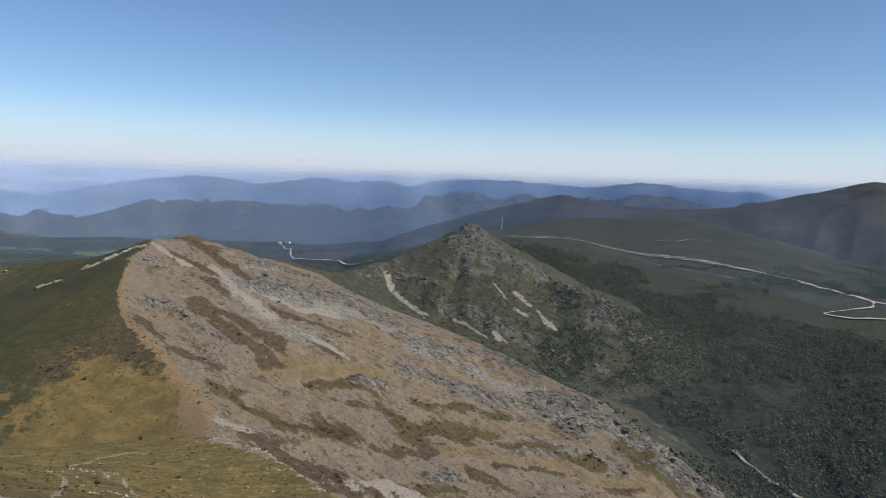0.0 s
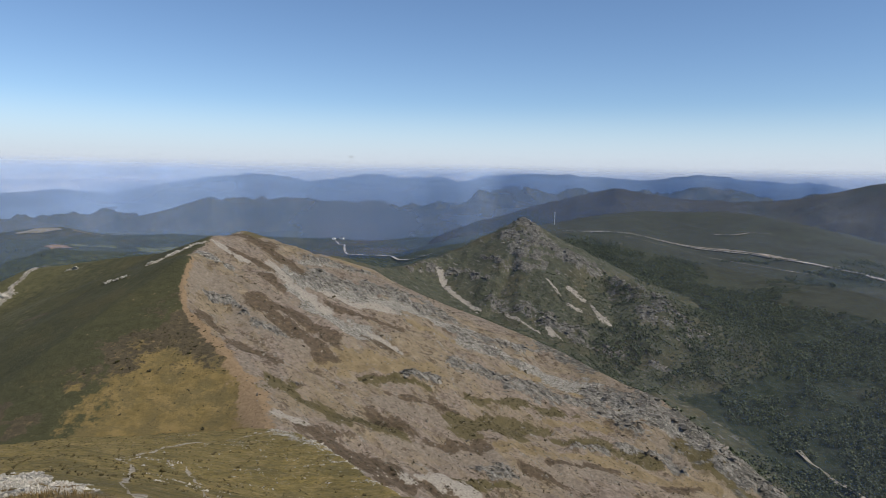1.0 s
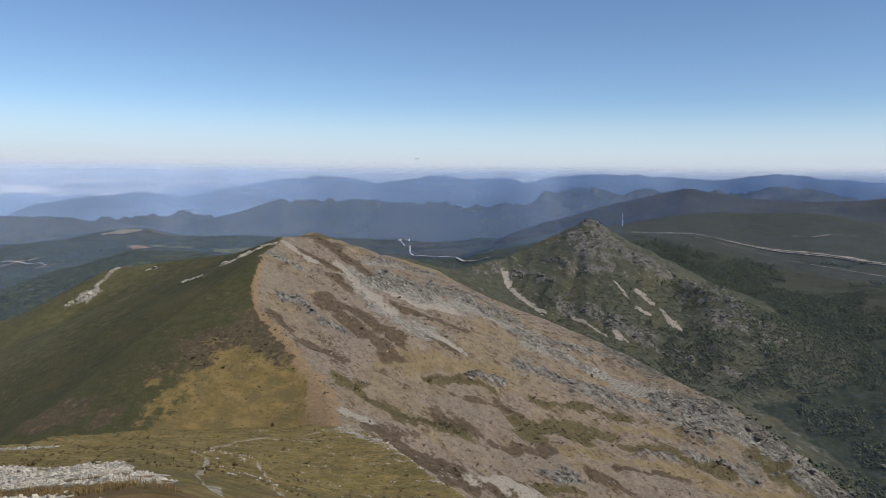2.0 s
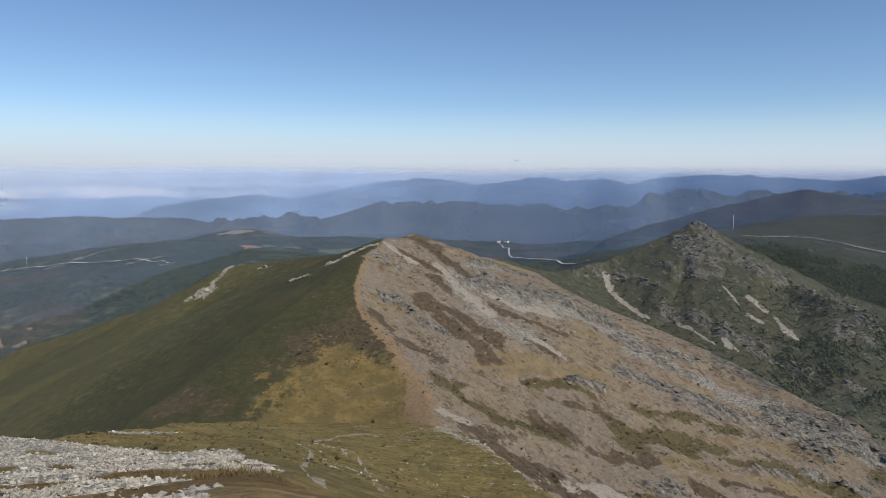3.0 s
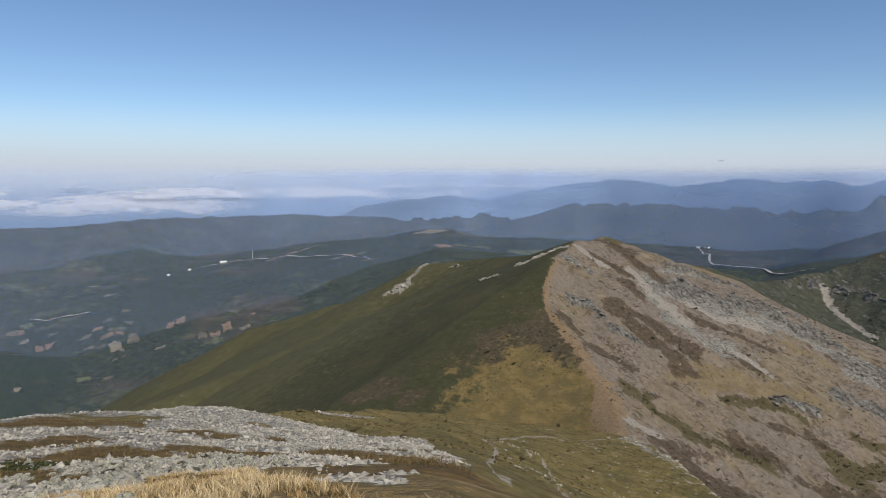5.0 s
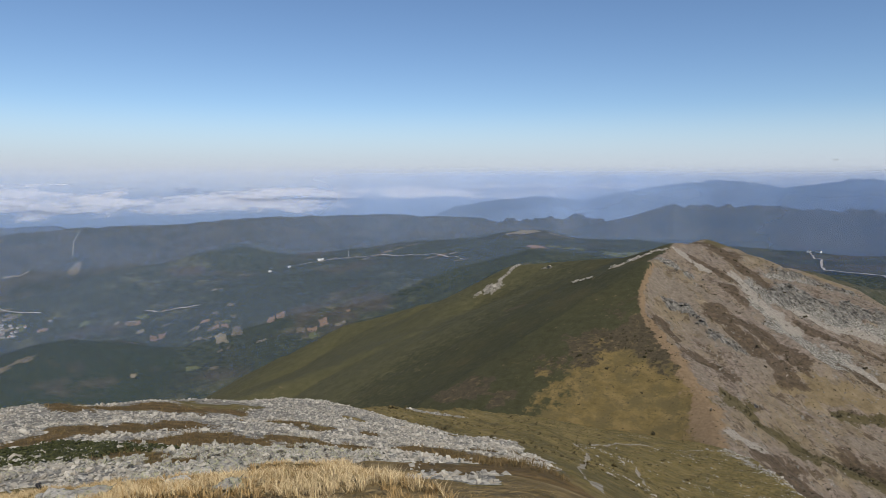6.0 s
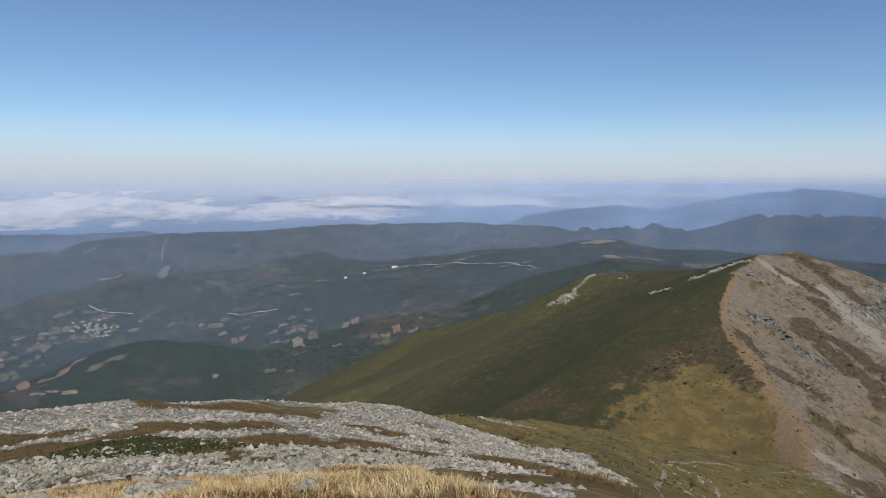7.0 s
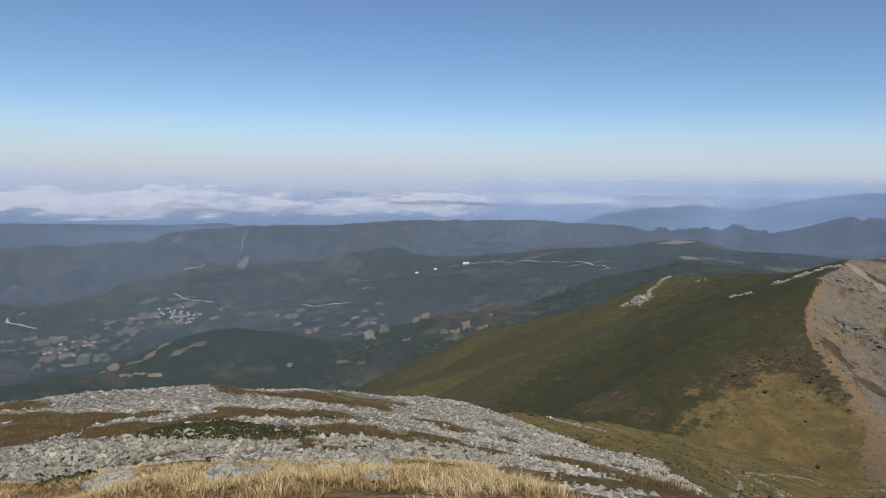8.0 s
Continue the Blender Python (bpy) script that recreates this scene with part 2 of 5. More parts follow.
SHRUBS_AT = [([(-33, 11.3), (-33.3, 12.8), (-32.5, 14.7)], 1.3), ([(-35.3, 10), (-35.4, 11), (-35, 12.7)], 1.3), ([(-23.8, 2.3), (-22.8, 3.3)], 0.6)]


def strokes(x, y, lines, ragged=0.0, seed=20, warp=None):
    """1 along the given strokes, 0 away from them, with a ragged edge."""
    out = np.zeros(x.shape)
    wob = 1 + ragged * fbm(x, y, 9, 4, seed) if ragged else 1.0
    for pts, half in lines:
        xs, ys = [p[0] for p in pts], [p[1] for p in pts]
        m = half * 2.5 + 2
        box = (x > min(xs) - m) & (x < max(xs) + m) & (y > min(ys) - m) & (y < max(ys) + m)
        if box.any():
            bend = min(1.0, half / 5) * ragged if warp else 0.0
            bx, by = (x[box] + bend * warp[0][box], y[box] + bend * warp[1][box]) if warp else (x[box], y[box])
            d = along(bx, by, [(*p, 0) for p in pts])[0]
            wb = wob[box] if ragged else 1.0
            out[box] = np.maximum(out[box], step(-d * 1.0, -half * 1.8 * np.maximum(wb, 0.15), -half * 0.35 * np.maximum(wb, 0.15)))
    return out


def land(x, y):
    """Height of the ground, with its relief, and the weights of what covers it."""
    z, h, main, green, peak, bank, west, cd, cs, rd, rs = shape(x, y)
    r = np.sqrt(x * x + y * y)
    az = np.degrees(np.arctan2(-x, y))
    best = np.maximum.reduce([h, main, green, peak, bank, west])
    on = lambda a, soft: step(a - best, -soft, 0)
    n1, n2 = fbm(x, y, 60, 4, 1), fbm(x, y, 16, 4, 2)
    u, v = 0.78 * x - 0.62 * y, 0.62 * x + 0.78 * y        # along and across the beds of rock
    beds = crags(u / 4.5, v, 9, 4, 5)
    is_home = on(h, 3)
    right = np.where(cs < 0, 1.0, step(-cd, -3.5 - 2.5 * n2, 0))
    brink = np.where(rs > 0, step(-rd - 3 * n2, -13, -4), 1.0)
    is_main = on(main, 6) * right * brink
    is_peak = np.maximum(on(peak, 8), on(main, 8) * (cs < 0) * (rs > 0)) * (1 - is_main)
    is_green = np.clip(np.maximum(on(green, 8), on(main, 8) * (cs > 0)), 0, 1) * (1 - is_main)
    far = step(r, 900, 1100)
    wd, _, ws = along(x + 20 * n2, y + 20 * n1, WOOD_EDGE)
    low = step(-z - 25 * n1, 106, 150) * step(x, 60, 120) * (1 - is_main) * step(np.where(ws < 0, wd, -wd), -8, 10)
    warp = (5 * fbm(x, y, 22, 5, 81, 0.6), 5 * fbm(x, y, 22, 5, 91, 0.6))
    pale, rocks = strokes(x, y, PALE + GULLY, 0.6, 21, warp), strokes(x, y, ROCKS, 0.8, 22, warp)
    grey, pink, gold = strokes(x, y, GREY, 0.6, 18, warp), strokes(x, y, PINK, 0.6, 19, warp), strokes(x, y, GOLD, 0.6, 17, warp)
    scree = np.maximum(pale, 0.8 * grey)
    brown, olive = strokes(x, y, BROWN_HIGH + BROWN_LOW, 0.8, 23, warp), strokes(x, y, OLIVE, 0.8, 24, warp)
    crag = strokes(x, y, CRAGS, 0.9, 25, warp) * step(fbm(x, y, 8, 4, 38), -0.6, -0.1)
    outcrop, bare = strokes(x, y, OUTCROP, 0.8, 26, warp), strokes(x, y, BARE, 0.8, 27, warp)
    edge = strokes(x, y, [([q[:2] for q in RIM[4:11]], 11)], 0.9, 41, warp) * step(fbm(x, y, 14, 4, 43), -0.35, 0.15)
    path = strokes(x, y, [(PATH[:4], 5.5), (PATH[3:6], 4.0), (PATH[5:], 1.3)], 0.5, 28)
    trail = strokes(x, y, [(q, 0.42 * half) for q, half in TRAILS], 0.9, 29, warp)
    calm = step(np.minimum(np.where(cs > 0, 0, cd), rd + 6), 0, 30)
    # relief
    rough_main = is_main * (1 - 0.8 * scree) * (1 - far)
    z = z + rough_main * calm * (2.0 * n1 + 0.9 * beds + 0.7 * n2 + 0.5 * crags(u / 2.5, v, 4, 3, 14))
    z = z + is_main * rocks * (0.8 + 1.3 * crags(u / 2.5, v, 5, 4, 6))
    z = z + is_peak * (1 - far) * (1 - low) * (2.5 * n1 + 1.4 * crags(x, y, 22, 4, 7))
    z = z + crag * (0.8 + 2.6 * crags(u / 1.4, v, 7, 4, 8)) * is_peak
    z = z + outcrop * (0.8 + 1.0 * crags(x, y, 5, 3, 9)) * is_green
    z = z + is_green * (1.2 * n1 + 0.12 * n2) + far * (9 + 9 * step(r, 1500, 2200)) * fbm(x, y, 400, 6, 6) + low * (5 * n1 + 1.6 * fbm(x, y, 13, 3, 48))
    z = z + is_home * (step(r, 30, 90) * (0.9 * fbm(x, y, 30, 4, 7)) + step(r, 2, 12) * (0.22 * fbm(x, y, 5, 3, 8) + 0.08 * fbm(x, y, 1.4, 3, 9)))
    z = z - 0.35 * path * is_main
    # scree of the summit: a sheet of stones to the left, a tongue towards the saddle, with islands of grass
    lx, ly = x + 1.2 * fbm(x, y, 6, 3, 31), y + 1.2 * fbm(x, y, 6, 3, 32)
    lr, la = np.sqrt(lx * lx + ly * ly), np.degrees(np.arctan2(-lx, ly))
    la = np.where(la < -110, la + 360, la)
    inner = np.interp(la, (30, 32.5, 36.7, 40.2, 44.9, 48.8, 57.7, 61.6, 65.2, 70, 76, 86, 100), (60, 7.5, 7.1, 8.8, 17, 21, 19, 17.5, 19.5, 22.5, 23, 25.9, 27))
    outer = np.interp(la, (30, 31.7, 34.5, 35.1, 37.7, 39.4, 42.4, 45.3, 50, 53, 54.5, 100), (40, 49.7, 55.4, 80, 85.6, 75, 82, 87, 86, 90, 140, 140))
    stony = step(lr, inner * 0.93, inner * 1.08) * step(-lr, -outer * 1.06, -outer * 0.94) * step(la, 30, 34)
    isles = strokes(x, y, [(q, 0.72 * half) for q, half in ISLES + ISLES_WEST], 0.7, 33)
    shrub = strokes(x, y, SHRUBS_AT, 0.5, 30)
    isles = np.maximum(isles, 0.8 * step(fbm(x, y, 7, 4, 40), 0.62, 0.85) * step(r, 18, 26))
    dry = is_home * step(-r, -24, -17) * (1 - stony)
    stony = np.clip(stony * (1 - isles), 0, 1) * is_home
    wall = strokes(x, y, [([(-93, 96), (-95, 107), (-97, 117)], 1.3)], 0.4, 34) * is_home
    stony = np.maximum(stony, wall)
    sprinkle = step(fbm(x, y, 3.0, 3, 35) + 0.35 * fbm(x, y, 25, 3, 36), 0.62, 0.95) * is_home * step(r, 60, 110) * step(-az, -34, -26)
    rib = strokes(x, y, [([(-80, 250), (-66, 215), (-45, 185), (-28, 165), (-14, 140)], 4)], 0.8, 37) * is_home
    # yellow saddle that fades into heather up the left slope
    tongue = step(-np.hypot((x + 122) / 66, (y - 290) / 38) - 0.45 * n2 - 0.25 * n1, -1.6, -0.75)
    way = np.interp(y, [q[1] for q in PATH], [q[0] for q in PATH])
    straw = np.clip(tongue, 0, 1) * (1 - is_home) * step(way + 9 - x + 5 * n2, 0, 12)
    heather = step(-np.hypot((x + 152) / 36, (y - 326) / 34) - 0.6 * n2, -1.7, -0.7) * (cs > 0) * (1 - 0.5 * straw)
    cover = {
        "heath": is_green,
        "sward": is_green * step(-x + 30 * n1, 230, 430),
        "heather": np.clip(heather + bare * 0.9, 0, 1),
        "straw": straw,
        "face": is_main,
        "grey": grey * is_main,
        "pink": pink * is_main,
        "gold": gold * is_main,
        "scree": np.clip(np.maximum(pale * np.maximum(is_main, is_peak), outcrop * is_green), 0, 1),
        "rock": np.clip(rocks * is_main, 0, 1),
        "cliff": np.clip(np.maximum(crag * is_peak * (1 - is_main), 0.8 * edge), 0, 1),
        "sprinkle": np.clip(sprinkle * 0.7 + rib * 0.9 + stony * step(r, 60, 90), 0, 1),
        "brown": brown * is_main,
        "olive": olive * is_main,
        "crag": is_peak * (1 - far),
        "forest": np.clip(low, 0, 1),
        "west": far * (x < 60),
        "wood": far * on(ridge(x, y, LOBE, 0.36, 0.36, 70), 25),
        "home": is_home,
        "dry": dry,
        "isle": np.clip(isles * is_home, 0, 1) * step(-r, -75, -60),
        "shrub": shrub * is_home,
        "stony": np.clip(stony + rib * 0.5, 0, 1),
        "trail": trail,
        "tan": np.clip(path * (1 - is_home * 0.5), 0, 1),
    }
    return z, cover


def part(name, verts, faces, material, parent=None, label="", smooth=False):
    mesh = bpy.data.meshes.new(name)
    mesh.from_pydata(verts, [], faces)
    mesh.materials.append(material)
    if smooth:
        mesh.shade_smooth()
    ob = new(name, mesh)
    if parent:
        ob.parent = parent
    if label:
        ob["label"] = label
    return ob


def sheet(name, x, y, z, material, wrap=False, smooth=True):
    """A mesh over a grid of places, rows by columns."""
    rows, cols = x.shape
    i = np.arange(rows * cols).reshape(rows, cols)
    if wrap:
        i = np.concatenate([i, i[:, :1]], 1)
    q = np.stack([i[:-1, :-1], i[:-1, 1:], i[1:, 1:], i[1:, :-1]], -1).reshape(-1, 4)
    mesh = bpy.data.meshes.new(name)
    mesh.vertices.add(rows * cols)
    mesh.vertices.foreach_set("co", np.stack([x, y, z], -1).astype(np.float32).ravel())
    mesh.loops.add(q.size)
    mesh.loops.foreach_set("vertex_index", q.astype(np.int32).ravel())
    mesh.polygons.add(len(q))
    mesh.polygons.foreach_set("loop_start", np.arange(0, q.size, 4, dtype=np.int32))
    mesh.update(calc_edges=True)
    if smooth:
        mesh.shade_smooth()
    else:
        mesh.shade_flat()
    mesh.materials.append(material)
    return new(name, mesh)


def put_cover(ob, cover):
    for key, values in cover.items():
        layer = ob.data.attributes.new(key, "FLOAT", "POINT")
        layer.data.foreach_set("value", values.astype(np.float32).ravel())


# ---- materials ----
class Nodes:
    """A short hand for a node material."""

    def __init__(self, name, rough=0.9):
        self.mat = bpy.data.materials.new(name)
        self.mat.use_nodes = True
        self.tree = self.mat.node_tree
        self.bsdf = self.tree.nodes["Principled BSDF"]
        self.bsdf.inputs["Roughness"].default_value = rough
        self.bsdf.inputs["Specular IOR Level"].default_value = 0.2
        self.coord = self.tree.nodes.new("ShaderNodeNewGeometry").outputs["Position"]

    def plug(self, socket, value):
        if hasattr(value, "is_linked"):
            self.tree.links.new(value, socket)
        else:
            socket.default_value = value

    def noise(self, size, detail=5, rough=0.55, stretch=(1, 1, 1), distort=0.0, turn=0.0):
        m = self.tree.nodes.new("ShaderNodeMapping")
        m.vector_type = "TEXTURE"
        m.inputs["Rotation"].default_value = (0, 0, radians(turn))
        m.inputs["Scale"].default_value = [size / s for s in stretch]
        self.tree.links.new(self.coord, m.inputs[0])
        n = self.tree.nodes.new("ShaderNodeTexNoise")
        n.inputs["Scale"].default_value, n.inputs["Detail"].default_value, n.inputs["Roughness"].default_value = 1, detail, rough
        n.inputs["Distortion"].default_value = distort
        self.tree.links.new(m.outputs[0], n.inputs["Vector"])
        return n.outputs["Fac"]

    def cells(self, size, feature="F1", stretch=(1, 1, 1)):
        m = self.tree.nodes.new("ShaderNodeMapping")
        m.inputs["Scale"].default_value = [s / size for s in stretch]
        self.tree.links.new(self.coord, m.inputs[0])
        n = self.tree.nodes.new("ShaderNodeTexVoronoi")
        n.feature = feature
        n.inputs["Scale"].default_value = 1
        self.tree.links.new(m.outputs[0], n.inputs["Vector"])
        return n.outputs

    def attr(self, key):
        a = self.tree.nodes.new("ShaderNodeAttribute")
        a.attribute_name = key
        return a.outputs["Fac"]

    def ramp(self, value, a, b, lo=0.0, hi=1.0):
        n = self.tree.nodes.new("ShaderNodeMapRange")
        n.interpolation_type = "SMOOTHSTEP"
        for k, v in zip(("From Min", "From Max", "To Min", "To Max"), (a, b, lo, hi)):
            n.inputs[k].default_value = v
        self.plug(n.inputs["Value"], value)
        return n.outputs[0]

    def math(self, op, a, b):
        n = self.tree.nodes.new("ShaderNodeMath")
        n.operation = op
        self.plug(n.inputs[0], a)
        self.plug(n.inputs[1], b)
        return n.outputs[0]

    def mix(self, fac, a, b):
        n = self.tree.nodes.new("ShaderNodeMix")
        n.data_type = "RGBA"
        self.plug(n.inputs["Factor"], fac)
        for s, v in ((n.inputs[6], a), (n.inputs[7], b)):
            self.plug(s, v if hasattr(v, "is_linked") else (*v, 1))
        return n.outputs[2]

    def tones(self, value, *stops):
        n = self.tree.nodes.new("ShaderNodeValToRGB")
        el = n.color_ramp.elements
        while len(el) < len(stops):
            el.new(0.5)
        for e, (at, rgb) in zip(el, stops):
            e.position, e.color = at, (*rgb, 1)
        self.plug(n.inputs[0], value)
        return n.outputs[0]

    def done(self, colour, relief=None, depth=0.1, strength=0.6):
        self.plug(self.bsdf.inputs["Base Color"], colour if hasattr(colour, "is_linked") else (*colour, 1))
        if relief is not None:
            b = self.tree.nodes.new("ShaderNodeBump")
            b.inputs["Strength"].default_value, b.inputs["Distance"].default_value = strength, depth
            self.plug(b.inputs["Height"], relief)
            self.tree.links.new(b.outputs[0], self.bsdf.inputs["Normal"])
        return self.mat


def ground_material():
    m = Nodes("mountain_ground", 0.95)
    bed = m.noise(1, 9, 0.70, (1 / 22, 1 / 6, 1 / 7), turn=-38.5)
    big, mid, fine, tiny = m.noise(70, 6), m.noise(14, 6, 0.6), m.noise(2.6, 6, 0.62), m.noise(0.5, 5, 0.65)
    spots = m.noise(3.4, 4, 0.6)
    stone = m.tones(tiny, (0.3, (0.10, 0.094, 0.080)), (0.5, (0.235, 0.220, 0.190)), (0.72, (0.46, 0.435, 0.38)))
    gravel = m.tones(fine, (0.3, (0.118, 0.094, 0.075)), (0.5, (0.180, 0.146, 0.118)), (0.7, (0.270, 0.226, 0.188)))
    grass = m.tones(m.noise(9, 8, 0.7), (0.32, (0.122, 0.096, 0.060)), (0.5, (0.188, 0.150, 0.100)), (0.68, (0.262, 0.215, 0.150)))
    scrub = m.tones(fine, (0.3, (0.044, 0.034, 0.022)), (0.7, (0.100, 0.072, 0.048)))
    # the rocky face: dry grass and gravel in beds, with specks of scrub and stone, and painted rock shadows
    face = m.mix(m.ramp(m.math("ADD", m.math("MULTIPLY", bed, 0.5), m.math("MULTIPLY", big, 0.5)), 0.42, 0.56), grass, gravel)
    specks = m.noise(1.3, 7, 0.74)
    face = m.mix(m.ramp(specks, 0.60, 0.66, 0, 0.6), face, (0.27, 0.245, 0.21))
    face = m.mix(m.ramp(m.noise(11, 9, 0.78), 0.54, 0.59, 0, 0.8), face, scrub)
    # dark specks: shadows of the rocks, put into the colour
    face = m.mix(m.ramp(m.noise(2.4, 8, 0.8), 0.57, 0.62, 0, 0.75), face, (0.050, 0.043, 0.030))
    face = m.mix(m.ramp(m.noise(1, 9, 0.8, (1 / 14, 1 / 5, 1 / 6), turn=-38.5), 0.56, 0.60, 0, 0.8), face, m.tones(specks, (0.4, (0.085, 0.080, 0.070)), (0.6, (0.29, 0.272, 0.24))))
    # dark streaks along the beds: painted rock shadows and fissures
    face = m.mix(m.ramp(m.noise(1, 9, 0.76, (1 / 9, 1 / 2.6, 1 / 3), turn=-38.5), 0.57, 0.62, 0, 0.8), face, (0.062, 0.050, 0.036))
    pink = m.tones(m.noise(1.8, 8, 0.74), (0.32, (0.122, 0.100, 0.078)), (0.52, (0.178, 0.149, 0.118)), (0.68, (0.268, 0.232, 0.192)))
    pink = m.mix(m.ramp(m.noise(6, 8, 0.74), 0.58, 0.63, 0, 0.6), pink, scrub)
    greyc = m.tones(m.noise(1.2, 9, 0.78), (0.40, (0.070, 0.067, 0.058)), (0.5, (0.185, 0.177, 0.157)), (0.60, (0.335, 0.32, 0.285)))
    greyc = m.mix(m.ramp(m.noise(5, 8, 0.74), 0.57, 0.62, 0, 0.75), greyc, (0.060, 0.055, 0.034))
    gold = m.tones(m.noise(6, 8, 0.7), (0.32, (0.128, 0.098, 0.052)), (0.52, (0.188, 0.145, 0.082)), (0.7, (0.245, 0.192, 0.118)))
    gold = m.mix(m.ramp(m.noise(3.2, 7, 0.72), 0.60, 0.65, 0, 0.7), gold, (0.075, 0.060, 0.026))
    heath = m.tones(m.noise(5, 8, 0.7), (0.3, (0.038, 0.039, 0.018)), (0.7, (0.066, 0.065, 0.032)))
    heath = m.mix(m.ramp(m.noise(45, 6, 0.65), 0.5, 0.72, 0, 0.5), heath, (0.092, 0.076, 0.034))
    heath = m.mix(m.ramp(m.noise(11, 7, 0.7), 0.69, 0.73, 0, 0.6), heath, (0.17, 0.14, 0.09))
    heather = m.mix(m.ramp(m.noise(3.5, 7, 0.7), 0.55, 0.66, 0, 0.8), m.tones(fine, (0.3, (0.050, 0.042, 0.026)), (0.7, (0.090, 0.072, 0.045))), (0.15, 0.115, 0.060))
    straw = m.tones(m.noise(8, 7, 0.66), (0.3, (0.112, 0.086, 0.032)), (0.5, (0.165, 0.122, 0.048)), (0.7, (0.215, 0.155, 0.068)))
    straw = m.mix(m.ramp(m.noise(1, 6, 0.66, (1 / 5, 1 / 2.5, 1)), 0.58, 0.66, 0, 0.75), straw, (0.074, 0.064, 0.026))
    straw = m.mix(m.ramp(m.noise(14, 8, 0.74), 0.46, 0.60, 0, 0.75), straw, (0.104, 0.086, 0.040))
    dark = m.tones(m.noise(7, 8, 0.74), (0.3, (0.032, 0.036, 0.022)), (0.5, (0.052, 0.056, 0.036)), (0.7, (0.090, 0.088, 0.062)))
    dark = m.mix(m.ramp(m.noise(38, 6, 0.64), 0.48, 0.62, 0, 0.7), dark, m.tones(fine, (0.3, (0.044, 0.042, 0.024)), (0.7, (0.098, 0.086, 0.050))))
    dark = m.mix(m.ramp(m.noise(1, 8, 0.74, (1 / 12, 1 / 4, 1 / 6), turn=-55), 0.57, 0.62, 0, 0.8), dark, (0.155, 0.148, 0.130))
    rock = m.tones(m.noise(1, 8, 0.74, (1 / 6, 1 / 2.0, 1 / 3), turn=-38.5), (0.38, (0.040, 0.038, 0.034)), (0.48, (0.115, 0.110, 0.100)), (0.64, (0.27, 0.258, 0.232)))
    cliff = m.tones(m.noise(1, 8, 0.76, (1 / 5, 1 / 2, 1 / 4), turn=-38.5), (0.38, (0.034, 0.033, 0.028)), (0.5, (0.100, 0.096, 0.084)), (0.66, (0.215, 0.205, 0.18)))
    forest = m.tones(m.noise(6, 8, 0.76), (0.38, (0.012, 0.018, 0.011)), (0.62, (0.034, 0.042, 0.026)))
    forest = m.mix(m.ramp(m.noise(60, 6, 0.65), 0.56, 0.72, 0, 0.5), forest, (0.052, 0.048, 0.032))
    # heath, woods and grazed land of the far slopes
    bank = m.tones(m.noise(18, 9, 0.76), (0.34, (0.024, 0.027, 0.016)), (0.52, (0.035, 0.038, 0.023)), (0.68, (0.056, 0.054, 0.036)))
    bank = m.mix(m.ramp(m.noise(110, 7, 0.66), 0.50, 0.60, 0, 0.7), bank, m.tones(m.noise(7, 7, 0.76), (0.36, (0.026, 0.032, 0.019)), (0.64, (0.052, 0.056, 0.033))))
    bank = m.mix(m.ramp(m.noise(40, 9, 0.76), 0.62, 0.68, 0, 0.6), bank, (0.135, 0.115, 0.088))
    trees = m.tones(m.noise(14, 9, 0.78), (0.40, (0.010, 0.017, 0.010)), (0.5, (0.026, 0.036, 0.019)), (0.60, (0.064, 0.070, 0.040)))
    grazed = m.tones(m.noise(22, 9, 0.76), (0.40, (0.034, 0.040, 0.020)), (0.52, (0.070, 0.072, 0.040)), (0.62, (0.130, 0.112, 0.074)))
    moor = m.tones(m.noise(30, 9, 0.76), (0.36, (0.036, 0.033, 0.022)), (0.64, (0.084, 0.070, 0.050)))
    west = m.mix(m.ramp(m.noise(120, 9, 0.72), 0.53, 0.58), trees, grazed)
    west = m.mix(m.ramp(m.noise(420, 7, 0.64), 0.52, 0.60, 0, 0.9), west, moor)
    west = m.mix(m.ramp(m.noise(560, 6, 0.6), 0.44, 0.54, 0.9, 0.0), west, trees)
    wood = m.mix(m.ramp(m.noise(210, 7, 0.66), 0.54, 0.64, 0, 0.85), m.tones(m.noise(9, 9, 0.78), (0.38, (0.012, 0.021, 0.011)), (0.62, (0.036, 0.047, 0.024))), moor)
    homec = m.tones(m.noise(5, 8, 0.7), (0.3, (0.126, 0.100, 0.032)), (0.5, (0.208, 0.160, 0.056)), (0.7, (0.315, 0.232, 0.096)))
    homec = m.mix(m.ramp(m.noise(14, 6, 0.62), 0.48, 0.64, 0, 0.7), homec, (0.112, 0.094, 0.036))
    homec = m.mix(m.ramp(m.noise(1.1, 7, 0.75), 0.40, 0.60, 0.5, 0.0), homec, (0.060, 0.052, 0.020))
    homec = m.mix(m.ramp(m.noise(0.8, 5, 0.7), 0.62, 0.67, 0, 0.7), homec, (0.33, 0.30, 0.24))
    isle = m.tones(m.noise(1.1, 6, 0.68), (0.3, (0.075, 0.054, 0.020)), (0.55, (0.150, 0.098, 0.038)), (0.75, (0.24, 0.165, 0.075)))
    shrub = m.tones(tiny, (0.3, (0.020, 0.026, 0.010)), (0.7, (0.075, 0.085, 0.032)))
    scree = m.tones(m.noise(0.9, 6, 0.7), (0.32, (0.16, 0.145, 0.122)), (0.55, (0.29, 0.265, 0.228)), (0.72, (0.42, 0.39, 0.34)))
    dry = m.tones(m.noise(0.7, 6, 0.7), (0.3, (0.105, 0.078, 0.030)), (0.5, (0.20, 0.142, 0.060)), (0.7, (0.32, 0.235, 0.115)))
